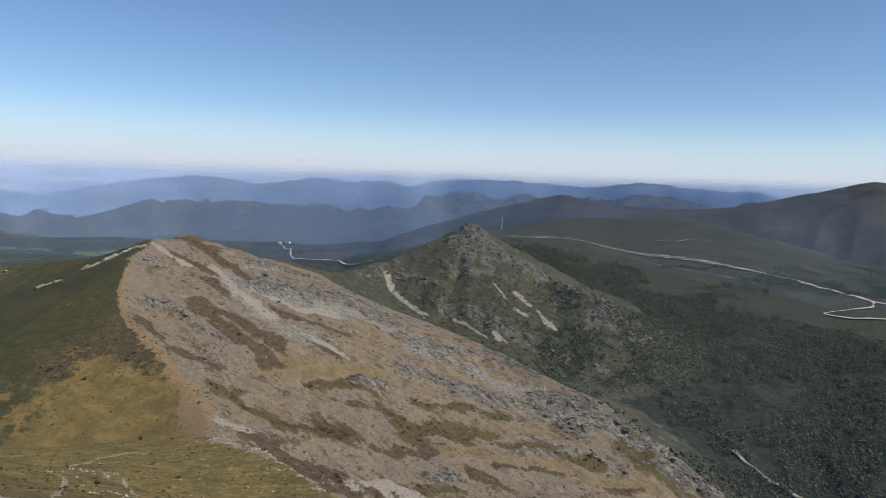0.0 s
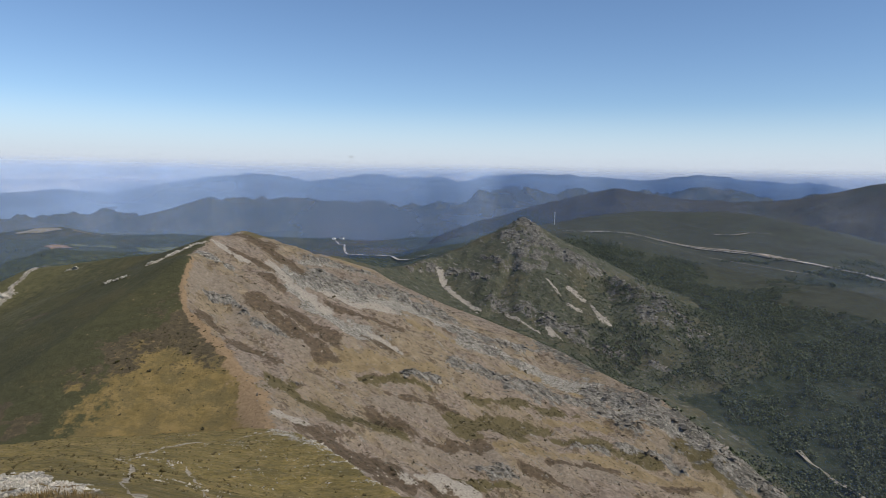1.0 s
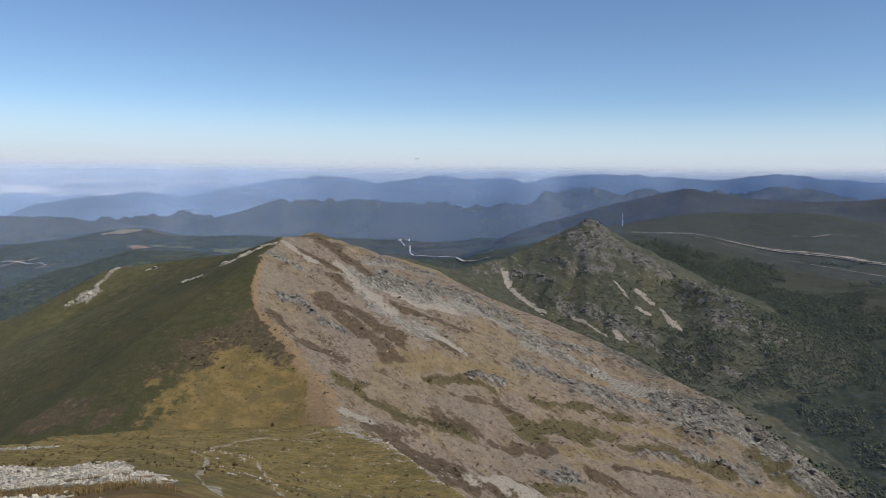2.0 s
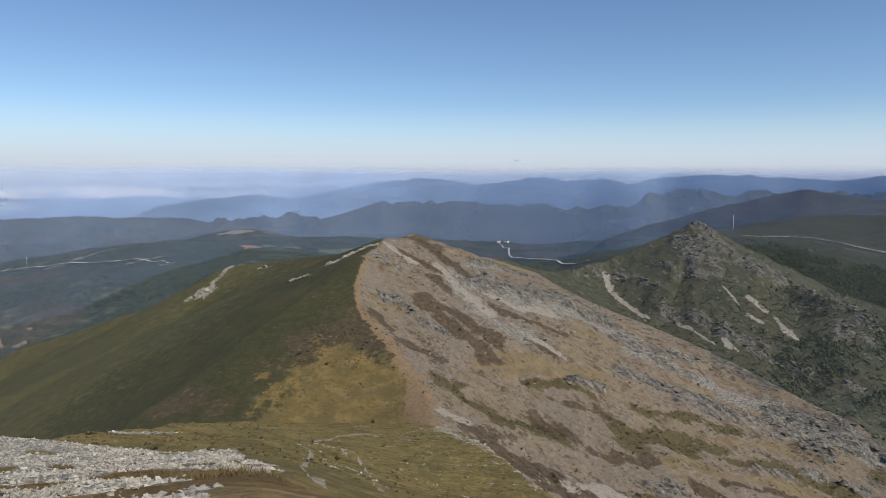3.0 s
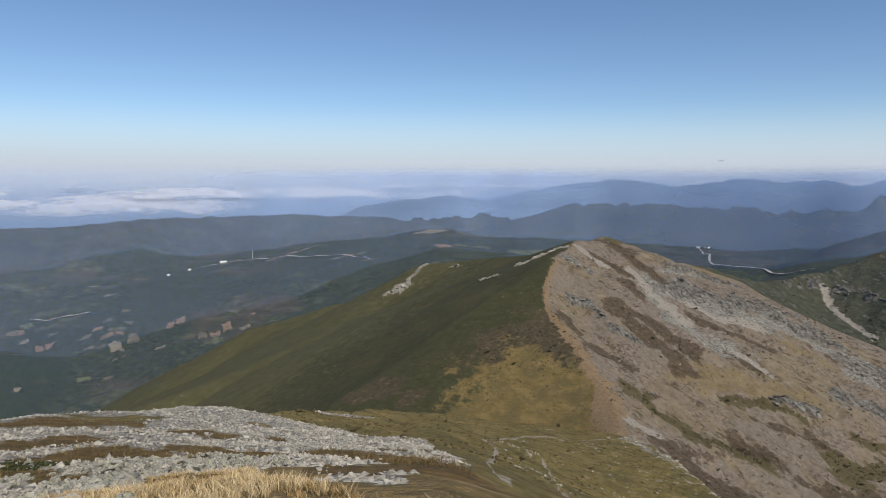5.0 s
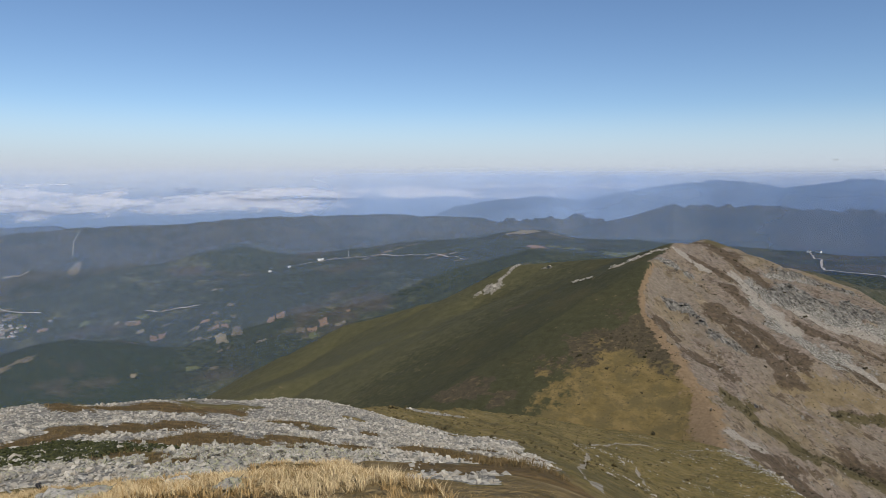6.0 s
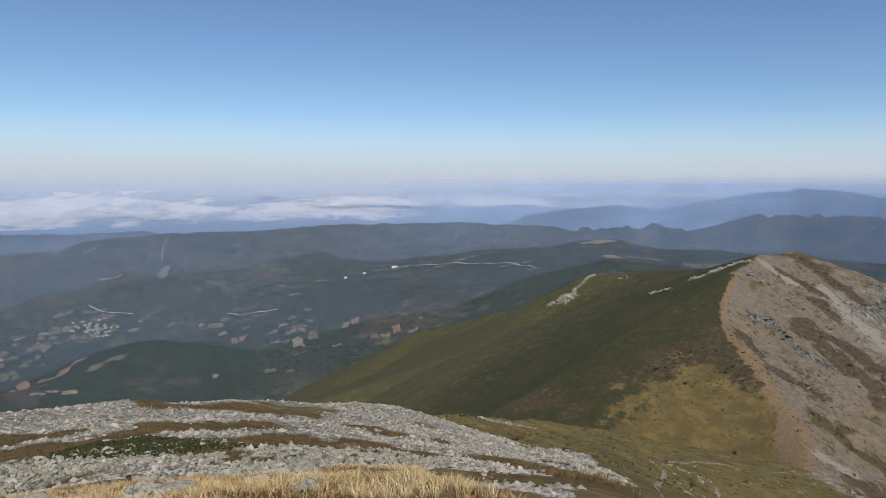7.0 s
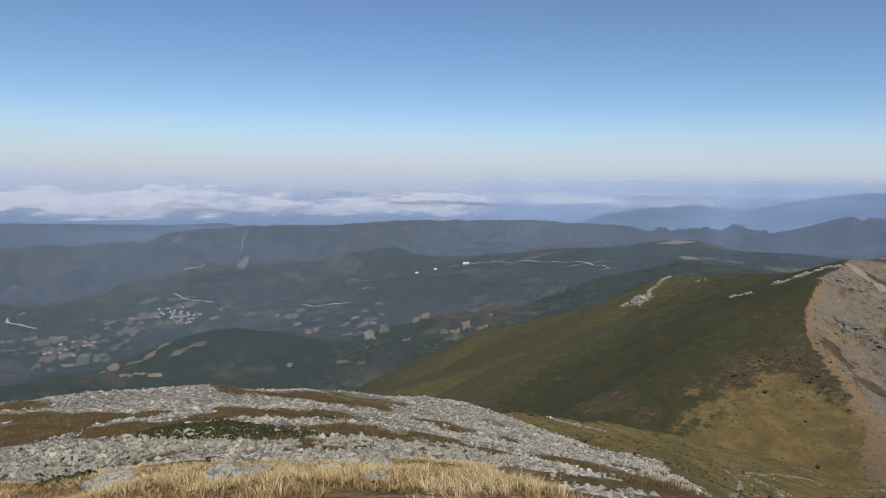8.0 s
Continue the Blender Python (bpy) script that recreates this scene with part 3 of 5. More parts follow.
    dirt = m.tones(m.noise(1.6, 7, 0.7), (0.3, (0.160, 0.112, 0.066)), (0.7, (0.262, 0.188, 0.115)))
    c = bank
    wob = m.ramp(m.math("ADD", m.math("MULTIPLY", fine, 0.6), m.math("MULTIPLY", m.noise(7, 6, 0.65), 0.4)), 0.25, 0.75, -0.55, 0.55)
    torn = m.ramp(m.math("ADD", m.math("MULTIPLY", m.noise(9, 10, 0.8), 0.6), m.math("MULTIPLY", m.noise(1, 8, 0.78, (1 / 7, 1 / 2.2, 1 / 3), turn=-38.5), 0.4)), 0.30, 0.70, -0.75, 0.75)
    ragged = ("brown", "olive", "scree", "rock", "cliff", "isle", "heather", "grey", "pink", "gold", "trail")
    soft = ("straw", "tan", "sward")
    covers = (("west", west), ("wood", wood), ("forest", forest), ("crag", dark), ("heath", heath), ("sward", m.tones(m.noise(7, 8, 0.72), (0.3, (0.062, 0.060, 0.028)), (0.7, (0.100, 0.094, 0.047)))), ("heather", heather), ("face", face), ("gold", gold), ("pink", pink), ("grey", greyc),
              ("olive", m.mix(0.7, shrub, (0.090, 0.070, 0.031))), ("brown", scrub), ("scree", scree), ("rock", rock), ("cliff", cliff), ("home", homec), ("straw", straw), ("dry", dry),
              ("stony", stone), ("isle", isle), ("shrub", shrub), ("tan", dirt), ("trail", m.tones(tiny, (0.35, (0.17, 0.145, 0.105)), (0.65, (0.42, 0.38, 0.31)))))
    for key, colour in covers:
        held_ = m.ramp(m.attr(key), 0.0, 0.25)
        weight = m.math("MULTIPLY", held_, m.math("ADD", m.attr(key), torn)) if key in ragged else m.math("ADD", m.attr(key), wob)
        c = m.mix(m.ramp(weight, *((0.36, 0.56, 0.0, 0.85) if key in ("brown", "olive", "gold", "pink") else (0.36, 0.56) if key in ragged else (0.25, 0.80) if key in soft else (0.40, 0.60))), c, colour)
    relief = m.math("ADD", m.math("MULTIPLY", m.noise(4, 8, 0.7), 1.0), m.math("MULTIPLY", tiny, 0.12))
    return m.done(c, relief, 1.4, 0.75)


GROUND = ground_material()


def hill_material(name, low, high, bare=None):
    m = Nodes(name, 1.0)
    c = m.tones(m.noise(90, 10, 0.76), (0.38, low), (0.62, high))
    c = m.mix(m.ramp(m.noise(330, 8, 0.7), 0.50, 0.60, 0, 0.7), c, (0.022, 0.030, 0.017))
    if bare:
        c = m.mix(m.ramp(m.noise(70, 9, 0.75), 0.60, 0.68, 0, 0.8), c, bare)
    return m.done(c, m.noise(70, 9, 0.72), 22, 0.7)


# ---- the ground: one sheet from the walker's feet to the horizon ----
azimuths = np.radians(np.concatenate([np.arange(-40, 93, 0.2), np.arange(93, 320, 3.0)]))
rings = np.concatenate([[0.02], np.geomspace(0.6, 100, 110)[:-1], np.geomspace(100, 1100, 500)[:-1], np.geomspace(1100, 4900, 200)])
RR, AA = np.meshgrid(rings, azimuths, indexing="ij")
GX, GY = -RR * np.sin(AA), RR * np.cos(AA)
GZ, COVER = land(GX, GY)
ground = sheet("ground", GX, GY, GZ, GROUND, wrap=True)
put_cover(ground, COVER)
tagged(ground, "mountain ground of rock, dry grass, heath and forest", "ground", kind="structure")


def on_ground(x, y, values=None):
    """Height of the ground's sheet at places x, y, or another of its values there."""
    v = GZ if values is None else values
    r, a = np.clip(np.hypot(x, y), rings[0], rings[-2]), np.arctan2(-np.asarray(x, float), np.asarray(y, float))
    a = np.where(a < azimuths[0], a + 2 * np.pi, a)
    i, j = np.searchsorted(rings, r, "right") - 1, np.searchsorted(azimuths, a, "right") - 1
    ends = np.append(azimuths, azimuths[0] + 2 * np.pi)
    s, t = (r - rings[i]) / (rings[i + 1] - rings[i]), (a - ends[j]) / (ends[j + 1] - ends[j])
    k = (j + 1) % len(azimuths)
    return (v[i, j] * (1 - t) + v[i, k] * t) * (1 - s) + (v[i + 1, j] * (1 - t) + v[i + 1, k] * t) * s


# ---- the hills and ranges beyond ----
def mountain(name, line, slope, material, label, rough=0.05, seed=1, depth=500, step_=14.0):
    """A range with a crest through the given points, sinking at its ends and falling to both sides."""
    pts = np.array(line, float)
    first, last = pts[0] - pts[1], pts[-1] - pts[-2]
    first, last = first / np.hypot(*first[:2]), last / np.hypot(*last[:2])
    lead = [pts[0] + 420 * np.array([first[0], first[1], -0.75]), pts[0] + 160 * np.array([first[0], first[1], -0.35])]
    tail = [pts[-1] + 160 * np.array([last[0], last[1], -0.35]), pts[-1] + 420 * np.array([last[0], last[1], -0.75])]
    pts = np.concatenate([lead, pts, tail])
    seg = np.hypot(*np.diff(pts[:, :2], axis=0).T)
    s = np.r_[0, np.cumsum(seg)]
    n = int(s[-1] / step_)
    u = np.linspace(0, s[-1], n)
    cx, cy, cz = (np.interp(u, s, pts[:, k]) for k in range(3))
    k = np.hanning(9)[1:-1] / np.hanning(9).sum()
    cx, cy, cz = (np.convolve(np.pad(c, 3, "edge"), k, "valid") for c in (cx, cy, cz))
    rr = np.hypot(cx, cy)
    ox, oy = cx / rr, cy / rr
    d = np.concatenate([-np.geomspace(depth, 4, 54), [0], np.geomspace(4, min(depth, 240), 12)])
    D, U = np.meshgrid(d, np.arange(n), indexing="ij")
    x, y = cx[U] + ox[U] * D, cy[U] + oy[U] * D
    fade = step(np.abs(D), 0, 160)
    gullies = crags(x, y, 170, 6, seed) - 0.3 + 0.25 * crags(x, y, 45, 3, seed + 5)
    z = cz[U] - slope * (np.sqrt(D * D + 100) - 10) + rough * 500 * (fade * gullies + 0.30 * fbm(x, y, 60, 4, seed + 3))
    z = z - 320 * (np.maximum(np.abs(D) / depth - 0.55, 0) / 0.45) ** 2
    ob = sheet(name, x, y, z, material)
    return tagged(ob, label, "mountain", kind="structure")


NEAR_HILL = hill_material("dark_heath_hill", (0.032, 0.031, 0.022), (0.056, 0.051, 0.036), (0.150, 0.138, 0.112))
MID_HILL = hill_material("wooded_hill", (0.028, 0.034, 0.020), (0.064, 0.060, 0.040), (0.140, 0.118, 0.090))
CONE_HILL = hill_material("rocky_wooded_hill", (0.030, 0.036, 0.022), (0.066, 0.064, 0.044), (0.260, 0.205, 0.165))
FAR_HILL = hill_material("far_mountain_range", (0.040, 0.046, 0.030), (0.080, 0.078, 0.056), (0.30, 0.28, 0.24))
HILL = [(-44, 2300, -152), (149, 2345, -96), (391, 2320, -34), (557, 2290, -62), (743, 2229, -72), (931, 2158, -52), (960, 2145, -41), (1110, 2071, -2), (1170, 2038, 14), (1233, 2001, 38), (1290, 1965, 30), (1407, 1882, 37)]
WEST = [(-3150, -1300, -640), (-3320, -650, -600), (-3407, -89, -563), (-3817, 361, -513), (-3926, 626, -459), (-3985, 1039, -306), (-3855, 1446, -272), (-3644, 1917, -265), (-3499, 2303, -239), (-3081, 2942, -231), (-2684, 3309, -251), (-2218, 3470, -306)]
KNOB = [(-3049, 2392, -393), (-2900, 2686, -351), (-2720, 2868, -319), (-2553, 2916, -364)]
CONE = [(-2253, 3651, -324), (-2085, 3749, -283), (-1909, 3842, -237), (-1786, 3901, -193), (-1705, 3937, -166), (-1670, 3952, -154), (-1629, 3969, -177), (-1533, 4007, -198), (-1403, 4055, -177), (-1270, 4098, -156), (-1118, 4142, -162), (-930, 4188, -197), (-722, 4229, -223), (-284, 4108, -212), (-80, 3975, -154), (151, 3973, -208)]
FAR_WEST = [(-2895, 3446, -180), (-2704, 3597, -150), (-2497, 3744, -125), (-2359, 3833, -139), (-2214, 3918, -169), (-2063, 3999, -195), (-1937, 4062, -181), (-1808, 4121, -174)]
FAR_NORTH = [(-2242, 4040, -133), (-2052, 4139, -90), (-1855, 4232, -49), (-1753, 4275, -30), (-1545, 4354, -18), (-1385, 4408, -29), (-1222, 4456, -62), (-1002, 4510, -31), (-836, 4544, -7), (-631, 4577, -29), (-373, 4605, -13), (-299, 4611, -34)]
FAR_LEFT = [(-4468, -640, -259), (-4514, 5, -263), (-4481, 548, -274), (-4388, 1057, -290), (-4269, 1469, -279)]
FAR_EAST = [(-533, 4488, -136), (-206, 4515, -45), (-77, 4519, -5), (347, 4506, 16), (602, 4479, 2), (782, 4452, -7), (922, 4425, -24), (1226, 4350, 21), (1420, 4291, 7), (1727, 4178, -16), (1898, 4102, -17), (1996, 4056, -52)]
mountain("mountain_range", HILL, 0.3, NEAR_HILL, "dark heath-covered mountain above the valley", 0.022, 11, 900, 9.0)
west_ridge = mountain("mountain_range", WEST, 0.28, MID_HILL, "long wooded ridge beyond the farmed valley", 0.03, 12, 1000)
mountain("mountain_range", KNOB, 0.3, MID_HILL, "low rounded wooded hill on the plateau", 0.02, 13, 350)
QUARRY = [(-2198, 2568, -340), (-2074, 2670, -286), (-1979, 2740, -261), (-1859, 2823, -253), (-1787, 2870, -278), (-1622, 2966, -309), (-1435, 3061, -346)]
quarry_hill = mountain("mountain_range", QUARRY, 0.16, MID_HILL, "low hill with a bare quarried top", 0.012, 19, 500)
mountain("mountain_range", CONE, 0.36, CONE_HILL, "wooded hills with a small rocky cone", 0.010, 14, 600, 9.0)
mountain("mountain_range", FAR_WEST, 0.7, MID_HILL, "hazy mountain behind the plateau", 0.045, 15, 380)
mountain("mountain_range", FAR_NORTH, 0.7, FAR_HILL, "pale blue mountain range near the horizon", 0.045, 16, 420)
mountain("mountain_range", FAR_EAST, 0.7, FAR_HILL, "blue mountain range with pale bare cliffs", 0.045, 17, 420)
mountain("mountain_range", FAR_LEFT, 0.6, MID_HILL, "low blue hills under the cloud bank", 0.02, 18, 500)


# ---- the distance: tinted sheets imitating haze in the valleys, a glowing backdrop with haze painted on at the horizon, low cloud over the far lowlands ----
def veil_material(name, full, gone, haze_tint):
    """A sheet imitating thin haze: mostly clear, its tint scatters a little of the sun's and the sky's light; it thins
    out upwards.
    """
    m = Nodes(name, 1.0)
    sep = m.tree.nodes.new("ShaderNodeSeparateXYZ")
    m.tree.links.new(m.coord, sep.inputs[0])
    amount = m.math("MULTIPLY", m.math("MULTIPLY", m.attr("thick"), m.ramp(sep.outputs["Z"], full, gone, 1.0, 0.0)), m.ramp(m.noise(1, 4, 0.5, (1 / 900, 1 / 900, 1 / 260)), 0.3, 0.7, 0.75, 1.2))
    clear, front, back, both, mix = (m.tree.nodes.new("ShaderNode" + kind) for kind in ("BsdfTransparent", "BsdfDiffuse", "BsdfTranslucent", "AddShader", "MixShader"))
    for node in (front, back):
        node.inputs["Color"].default_value = (*haze_tint, 1)
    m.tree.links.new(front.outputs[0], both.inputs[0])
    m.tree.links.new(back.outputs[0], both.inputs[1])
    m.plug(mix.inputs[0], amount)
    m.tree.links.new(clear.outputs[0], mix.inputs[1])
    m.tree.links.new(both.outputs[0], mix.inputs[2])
    m.tree.links.new(mix.outputs[0], m.tree.nodes["Material Output"].inputs["Surface"])
    return m.mat


HAZE_TINT = (0.27, 0.36, 0.54)            # blue of distant haze, put into the sheets' colour


def veil(name, at, radii, by, thick, full, gone, label, haze_tint=HAZE_TINT):
    """A tinted sheet round the summit, at the given distances by bearing, that imitates haze in the hollows between
    ridges.
    """
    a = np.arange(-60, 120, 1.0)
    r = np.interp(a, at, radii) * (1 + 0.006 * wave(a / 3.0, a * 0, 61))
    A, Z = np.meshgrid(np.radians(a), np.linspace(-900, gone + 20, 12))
    ob = sheet(name, -r * np.sin(A), r * np.cos(A), Z, veil_material(name, full, gone, haze_tint))
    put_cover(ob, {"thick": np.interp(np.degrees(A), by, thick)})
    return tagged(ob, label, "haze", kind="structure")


# see-through sheets added between the ridges to imitate haze, opacity set by bearing
veil("near_haze", (-30, -20, -10, 0, 9, 14, 20), (420, 480, 560, 620, 700, 860, 920), (0, 20), (0.035, 0.025), -55, 10, "clear tinted sheet imitating faint haze before the rocky peak")
veil("valley_haze", (-32, -20, -5, 3), (1040, 1150, 1200, 1010), (0, 25), (0.06, 0.055), -60, 40, "clear blue-tinted sheet imitating haze over the near valleys")
veil("plateau_haze", (-34, -22, -3, 5, 12, 16, 34, 46), (1560, 1700, 1900, 1980, 2120, 2250, 2500, 2260), (-24, -12, 8, 35), (0.10, 0.20, 0.20, 0.085), -10, 60, "clear blue-tinted sheet imitating haze over the farmed valley")
veil("ridge_haze", (-20, 30, 40), (3300, 3400, 3560), (32, 58), (0.27, 0.12), -60, 50, "clear blue-tinted sheet imitating haze before the wooded ridge")
veil("lowland_haze", (-20, 20, 30), (4380, 4380, 4330), (34, 56), (0.66, 0.22), -10, 75, "blue-tinted sheet imitating deep haze over the distant lowlands", (0.28, 0.39, 0.60))


def painted_haze_material():
    m = Nodes("painted_horizon_haze", 1.0)
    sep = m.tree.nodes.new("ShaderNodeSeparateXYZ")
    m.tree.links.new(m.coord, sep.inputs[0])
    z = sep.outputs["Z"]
    # haze is painted by height into the glow colour
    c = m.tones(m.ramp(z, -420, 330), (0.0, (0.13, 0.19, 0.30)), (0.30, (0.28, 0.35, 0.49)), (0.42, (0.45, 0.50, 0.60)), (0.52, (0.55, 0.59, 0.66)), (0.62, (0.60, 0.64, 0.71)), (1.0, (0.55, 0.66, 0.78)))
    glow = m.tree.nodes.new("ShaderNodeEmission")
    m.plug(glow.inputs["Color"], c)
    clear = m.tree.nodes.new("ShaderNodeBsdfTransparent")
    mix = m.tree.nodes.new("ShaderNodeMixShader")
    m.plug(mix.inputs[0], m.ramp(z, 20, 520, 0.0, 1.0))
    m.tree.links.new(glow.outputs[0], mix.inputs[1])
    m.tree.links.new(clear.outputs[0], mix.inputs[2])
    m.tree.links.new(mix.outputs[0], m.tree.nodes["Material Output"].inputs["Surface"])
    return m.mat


# added cylinder behind the ranges; it glows in the colours of horizon haze
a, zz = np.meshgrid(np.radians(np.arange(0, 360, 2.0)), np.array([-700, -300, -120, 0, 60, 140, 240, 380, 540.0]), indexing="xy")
backdrop = sheet("backdrop", -4860 * np.sin(a), 4860 * np.cos(a), zz, painted_haze_material(), wrap=True)
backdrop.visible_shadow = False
tagged(backdrop, "glowing backdrop with pale blue horizon haze painted on", "haze", kind="structure")


def cloud_material():
    m = Nodes("low_cloud", 1.0)
    m.bsdf.inputs["Specular IOR Level"].default_value = 0.0
    lumps = m.ramp(m.noise(1, 7, 0.62, (1 / 300, 1 / 300, 1 / 60)), 0.25, 0.75, -0.7, 0.7)
    m.plug(m.bsdf.inputs["Alpha"], m.ramp(m.math("ADD", m.attr("body"), lumps), 0.0, 1.0, 0.0, 0.9))
    return m.done((0.54, 0.535, 0.55))


CLOUD = cloud_material()


def cloud_bank(az0, az1, r0, r1, level, thick, rise, seed, label, cut=0.0):
    """A bank of low cloud: a billowing sheet that thins out at its rim."""
    rows, cols = 46, int((az1 - az0) / 0.35)
    R, A = np.meshgrid(np.linspace(r0, r1, rows), np.radians(np.linspace(az0, az1, cols)), indexing="ij")
    x, y = -R * np.sin(A), R * np.cos(A)
    t, s = (R - r0) / (r1 - r0), (np.degrees(A) - az0) / (az1 - az0)
    n = fbm(x, y, 330, 5, seed)
    body = np.minimum(step(t, 0, 0.35), step(1 - t, 0, 0.5)) * step(s, 0, 0.16) * step(1 - s, 0, 0.3)
    z = level + thick * (0.4 * n + 0.3 * np.abs(fbm(x, y, 150, 3, seed + 2))) * body + rise * t
    ob = sheet("cloud_bank", x, y, z, CLOUD)
    put_cover(ob, {"body": body + 0.35 * n - cut})
    return tagged(ob, label, "cloud", group="low clouds over the far lowlands")


def cloud_puff(x, y, z, size, label):
    """A small torn cloud that hangs in the sky."""
    a, b = np.meshgrid(np.linspace(0, np.pi, 14), np.linspace(0, 2 * np.pi, 25)[:-1], indexing="ij")
    k = 1 + 0.35 * fbm(np.cos(b) * np.sin(a) * 3, np.sin(b) * np.sin(a) * 3 + np.cos(a), 1.0, 3, 47)
    ob = sheet("cloud_puff", x + size * k * np.sin(a) * np.cos(b), y + size * k * np.sin(a) * np.sin(b), z + 0.3 * size * k * np.cos(a), CLOUD, wrap=True)
    put_cover(ob, {"body": 0.05 + 0 * a})
    return tagged(ob, label, "cloud", group="low clouds over the far lowlands")


cloud_puff(-934, 4402, 102, 15, "tiny grey shred of cloud above the horizon")
cloud_bank(60, 116, 4380, 4840, -250, 36, 205, 41, "broad white bank of low cloud over the lowlands")
cloud_bank(48, 80, 4330, 4800, -235, 32, 160, 42, "ragged white cloud bank behind the wooded ridge", 0.05)
cloud_bank(28, 66, 4480, 4830, -150, 20, 85, 43, "thin pale streaks of low cloud near the horizon", 0.15)
cloud_bank(18, 46, 4600, 4830, -80, 16, 45, 44, "thin grey-white cloud layer above blue hills", 0.2)
cloud_bank(2, 14, 4640, 4830, -50, 16, 45, 45, "small white cloud bank behind the blue range", 0.0)
cloud_bank(-10, 2, 4600, 4830, -20, 10, 25, 46, "small white cloud behind the mountain crest", 0.2)


# ---- loose rock ----
def rock_material(name, dark, mid, light, size=0.12, lichen=0.0):
    m = Nodes(name, 0.9)
    info = m.tree.nodes.new("ShaderNodeObjectInfo").outputs["Random"]
    geo = m.tree.nodes.new("ShaderNodeNewGeometry").outputs["Random Per Island"]
    c = m.tones(m.noise(size, 7, 0.68), (0.32, dark), (0.5, mid), (0.7, light))
    c = m.mix(m.ramp(geo, 0.3, 1.0, 0.0, 0.65), c, dark)
    c = m.mix(m.ramp(geo, 0.0, 0.2, 0.45, 0.0), c, light)
    c = m.mix(m.math("MULTIPLY", info, 0.15), c, light)
    c = m.mix(m.ramp(m.noise(size * 3, 5), 0.55, 0.7, 0, 0.45), c, (0.30, 0.235, 0.17))
    if lichen:
        c = m.mix(m.ramp(m.noise(size * 1.6, 7, 0.75), 0.52, 0.56, 0, lichen), c, (0.34, 0.34, 0.19))
        c = m.mix(m.ramp(m.noise(size * 1.1, 7, 0.78), 0.54, 0.57, 0, lichen), c, (0.030, 0.031, 0.030))
    return m.done(c, m.noise(size * 0.6, 8, 0.7), size * 0.25, 0.9)


STONE = rock_material("grey_scree_stone", (0.19, 0.178, 0.150), (0.385, 0.362, 0.314), (0.56, 0.53, 0.465), 0.25)
BOULDER = rock_material("lichened_boulder", (0.15, 0.144, 0.128), (0.33, 0.315, 0.282), (0.52, 0.50, 0.45), 0.075, 0.7)
CLIFF = rock_material("grey_cliff_rock", (0.085, 0.077, 0.066), (0.170, 0.155, 0.132), (0.29, 0.268, 0.23), 2.0)
CRAG = rock_material("dark_crag_rock", (0.070, 0.066, 0.057), (0.160, 0.150, 0.130), (0.29, 0.272, 0.24), 2.0)
BLACK = rock_material("dark_stone", (0.012, 0.012, 0.014), (0.02, 0.02, 0.024), (0.035, 0.035, 0.04), 0.1)


def chip(seed, points=11, flat=0.6, long=1.3):
    """A broken stone: the hull of a few scattered points."""
    rng = np.random.default_rng(seed)
    p = rng.normal(size=(points, 3))
    p = p / np.linalg.norm(p, axis=1)[:, None] * rng.uniform(0.75, 1.0, (points, 1)) * (long, 1.0, flat)
    bm = bmesh.new()
    for v in p:
        bm.verts.new(v)
    out = bmesh.ops.convex_hull(bm, input=bm.verts)
    bmesh.ops.delete(bm, geom=[g for g in out["geom_interior"] if isinstance(g, bmesh.types.BMVert)], context="VERTS")
    bmesh.ops.triangulate(bm, faces=bm.faces)
    bm.verts.index_update()
    v = np.array([q.co for q in bm.verts])
    f = np.array([[q.index for q in face.verts] for face in bm.faces])
    bm.free()
    return v * 0.5, f


CHIPS = [chip(k, 7 + k % 3, 0.34 + 0.08 * (k % 5), 1.0 + 0.16 * (k % 4)) for k in range(12)]


def turns(rng, n, tip):
    """n rotation matrices: any heading, leaning by up to about tip radians."""
    a, b, c = rng.uniform(0, 2 * np.pi, n), rng.normal(0, tip, n), rng.normal(0, tip, n)
    ca, sa, cb, sb, cc, sc = np.cos(a), np.sin(a), np.cos(b), np.sin(b), np.cos(c), np.sin(c)
    z = np.zeros(n)
    o = np.ones(n)
    A = np.array([[ca, -sa, z], [sa, ca, z], [z, z, o]])
    B = np.array([[o, z, z], [z, cb, -sb], [z, sb, cb]])
    C = np.array([[cc, z, sc], [z, o, z], [-sc, z, cc]])
    return np.einsum("ijn,jkn,kln->nil", A, B, C)


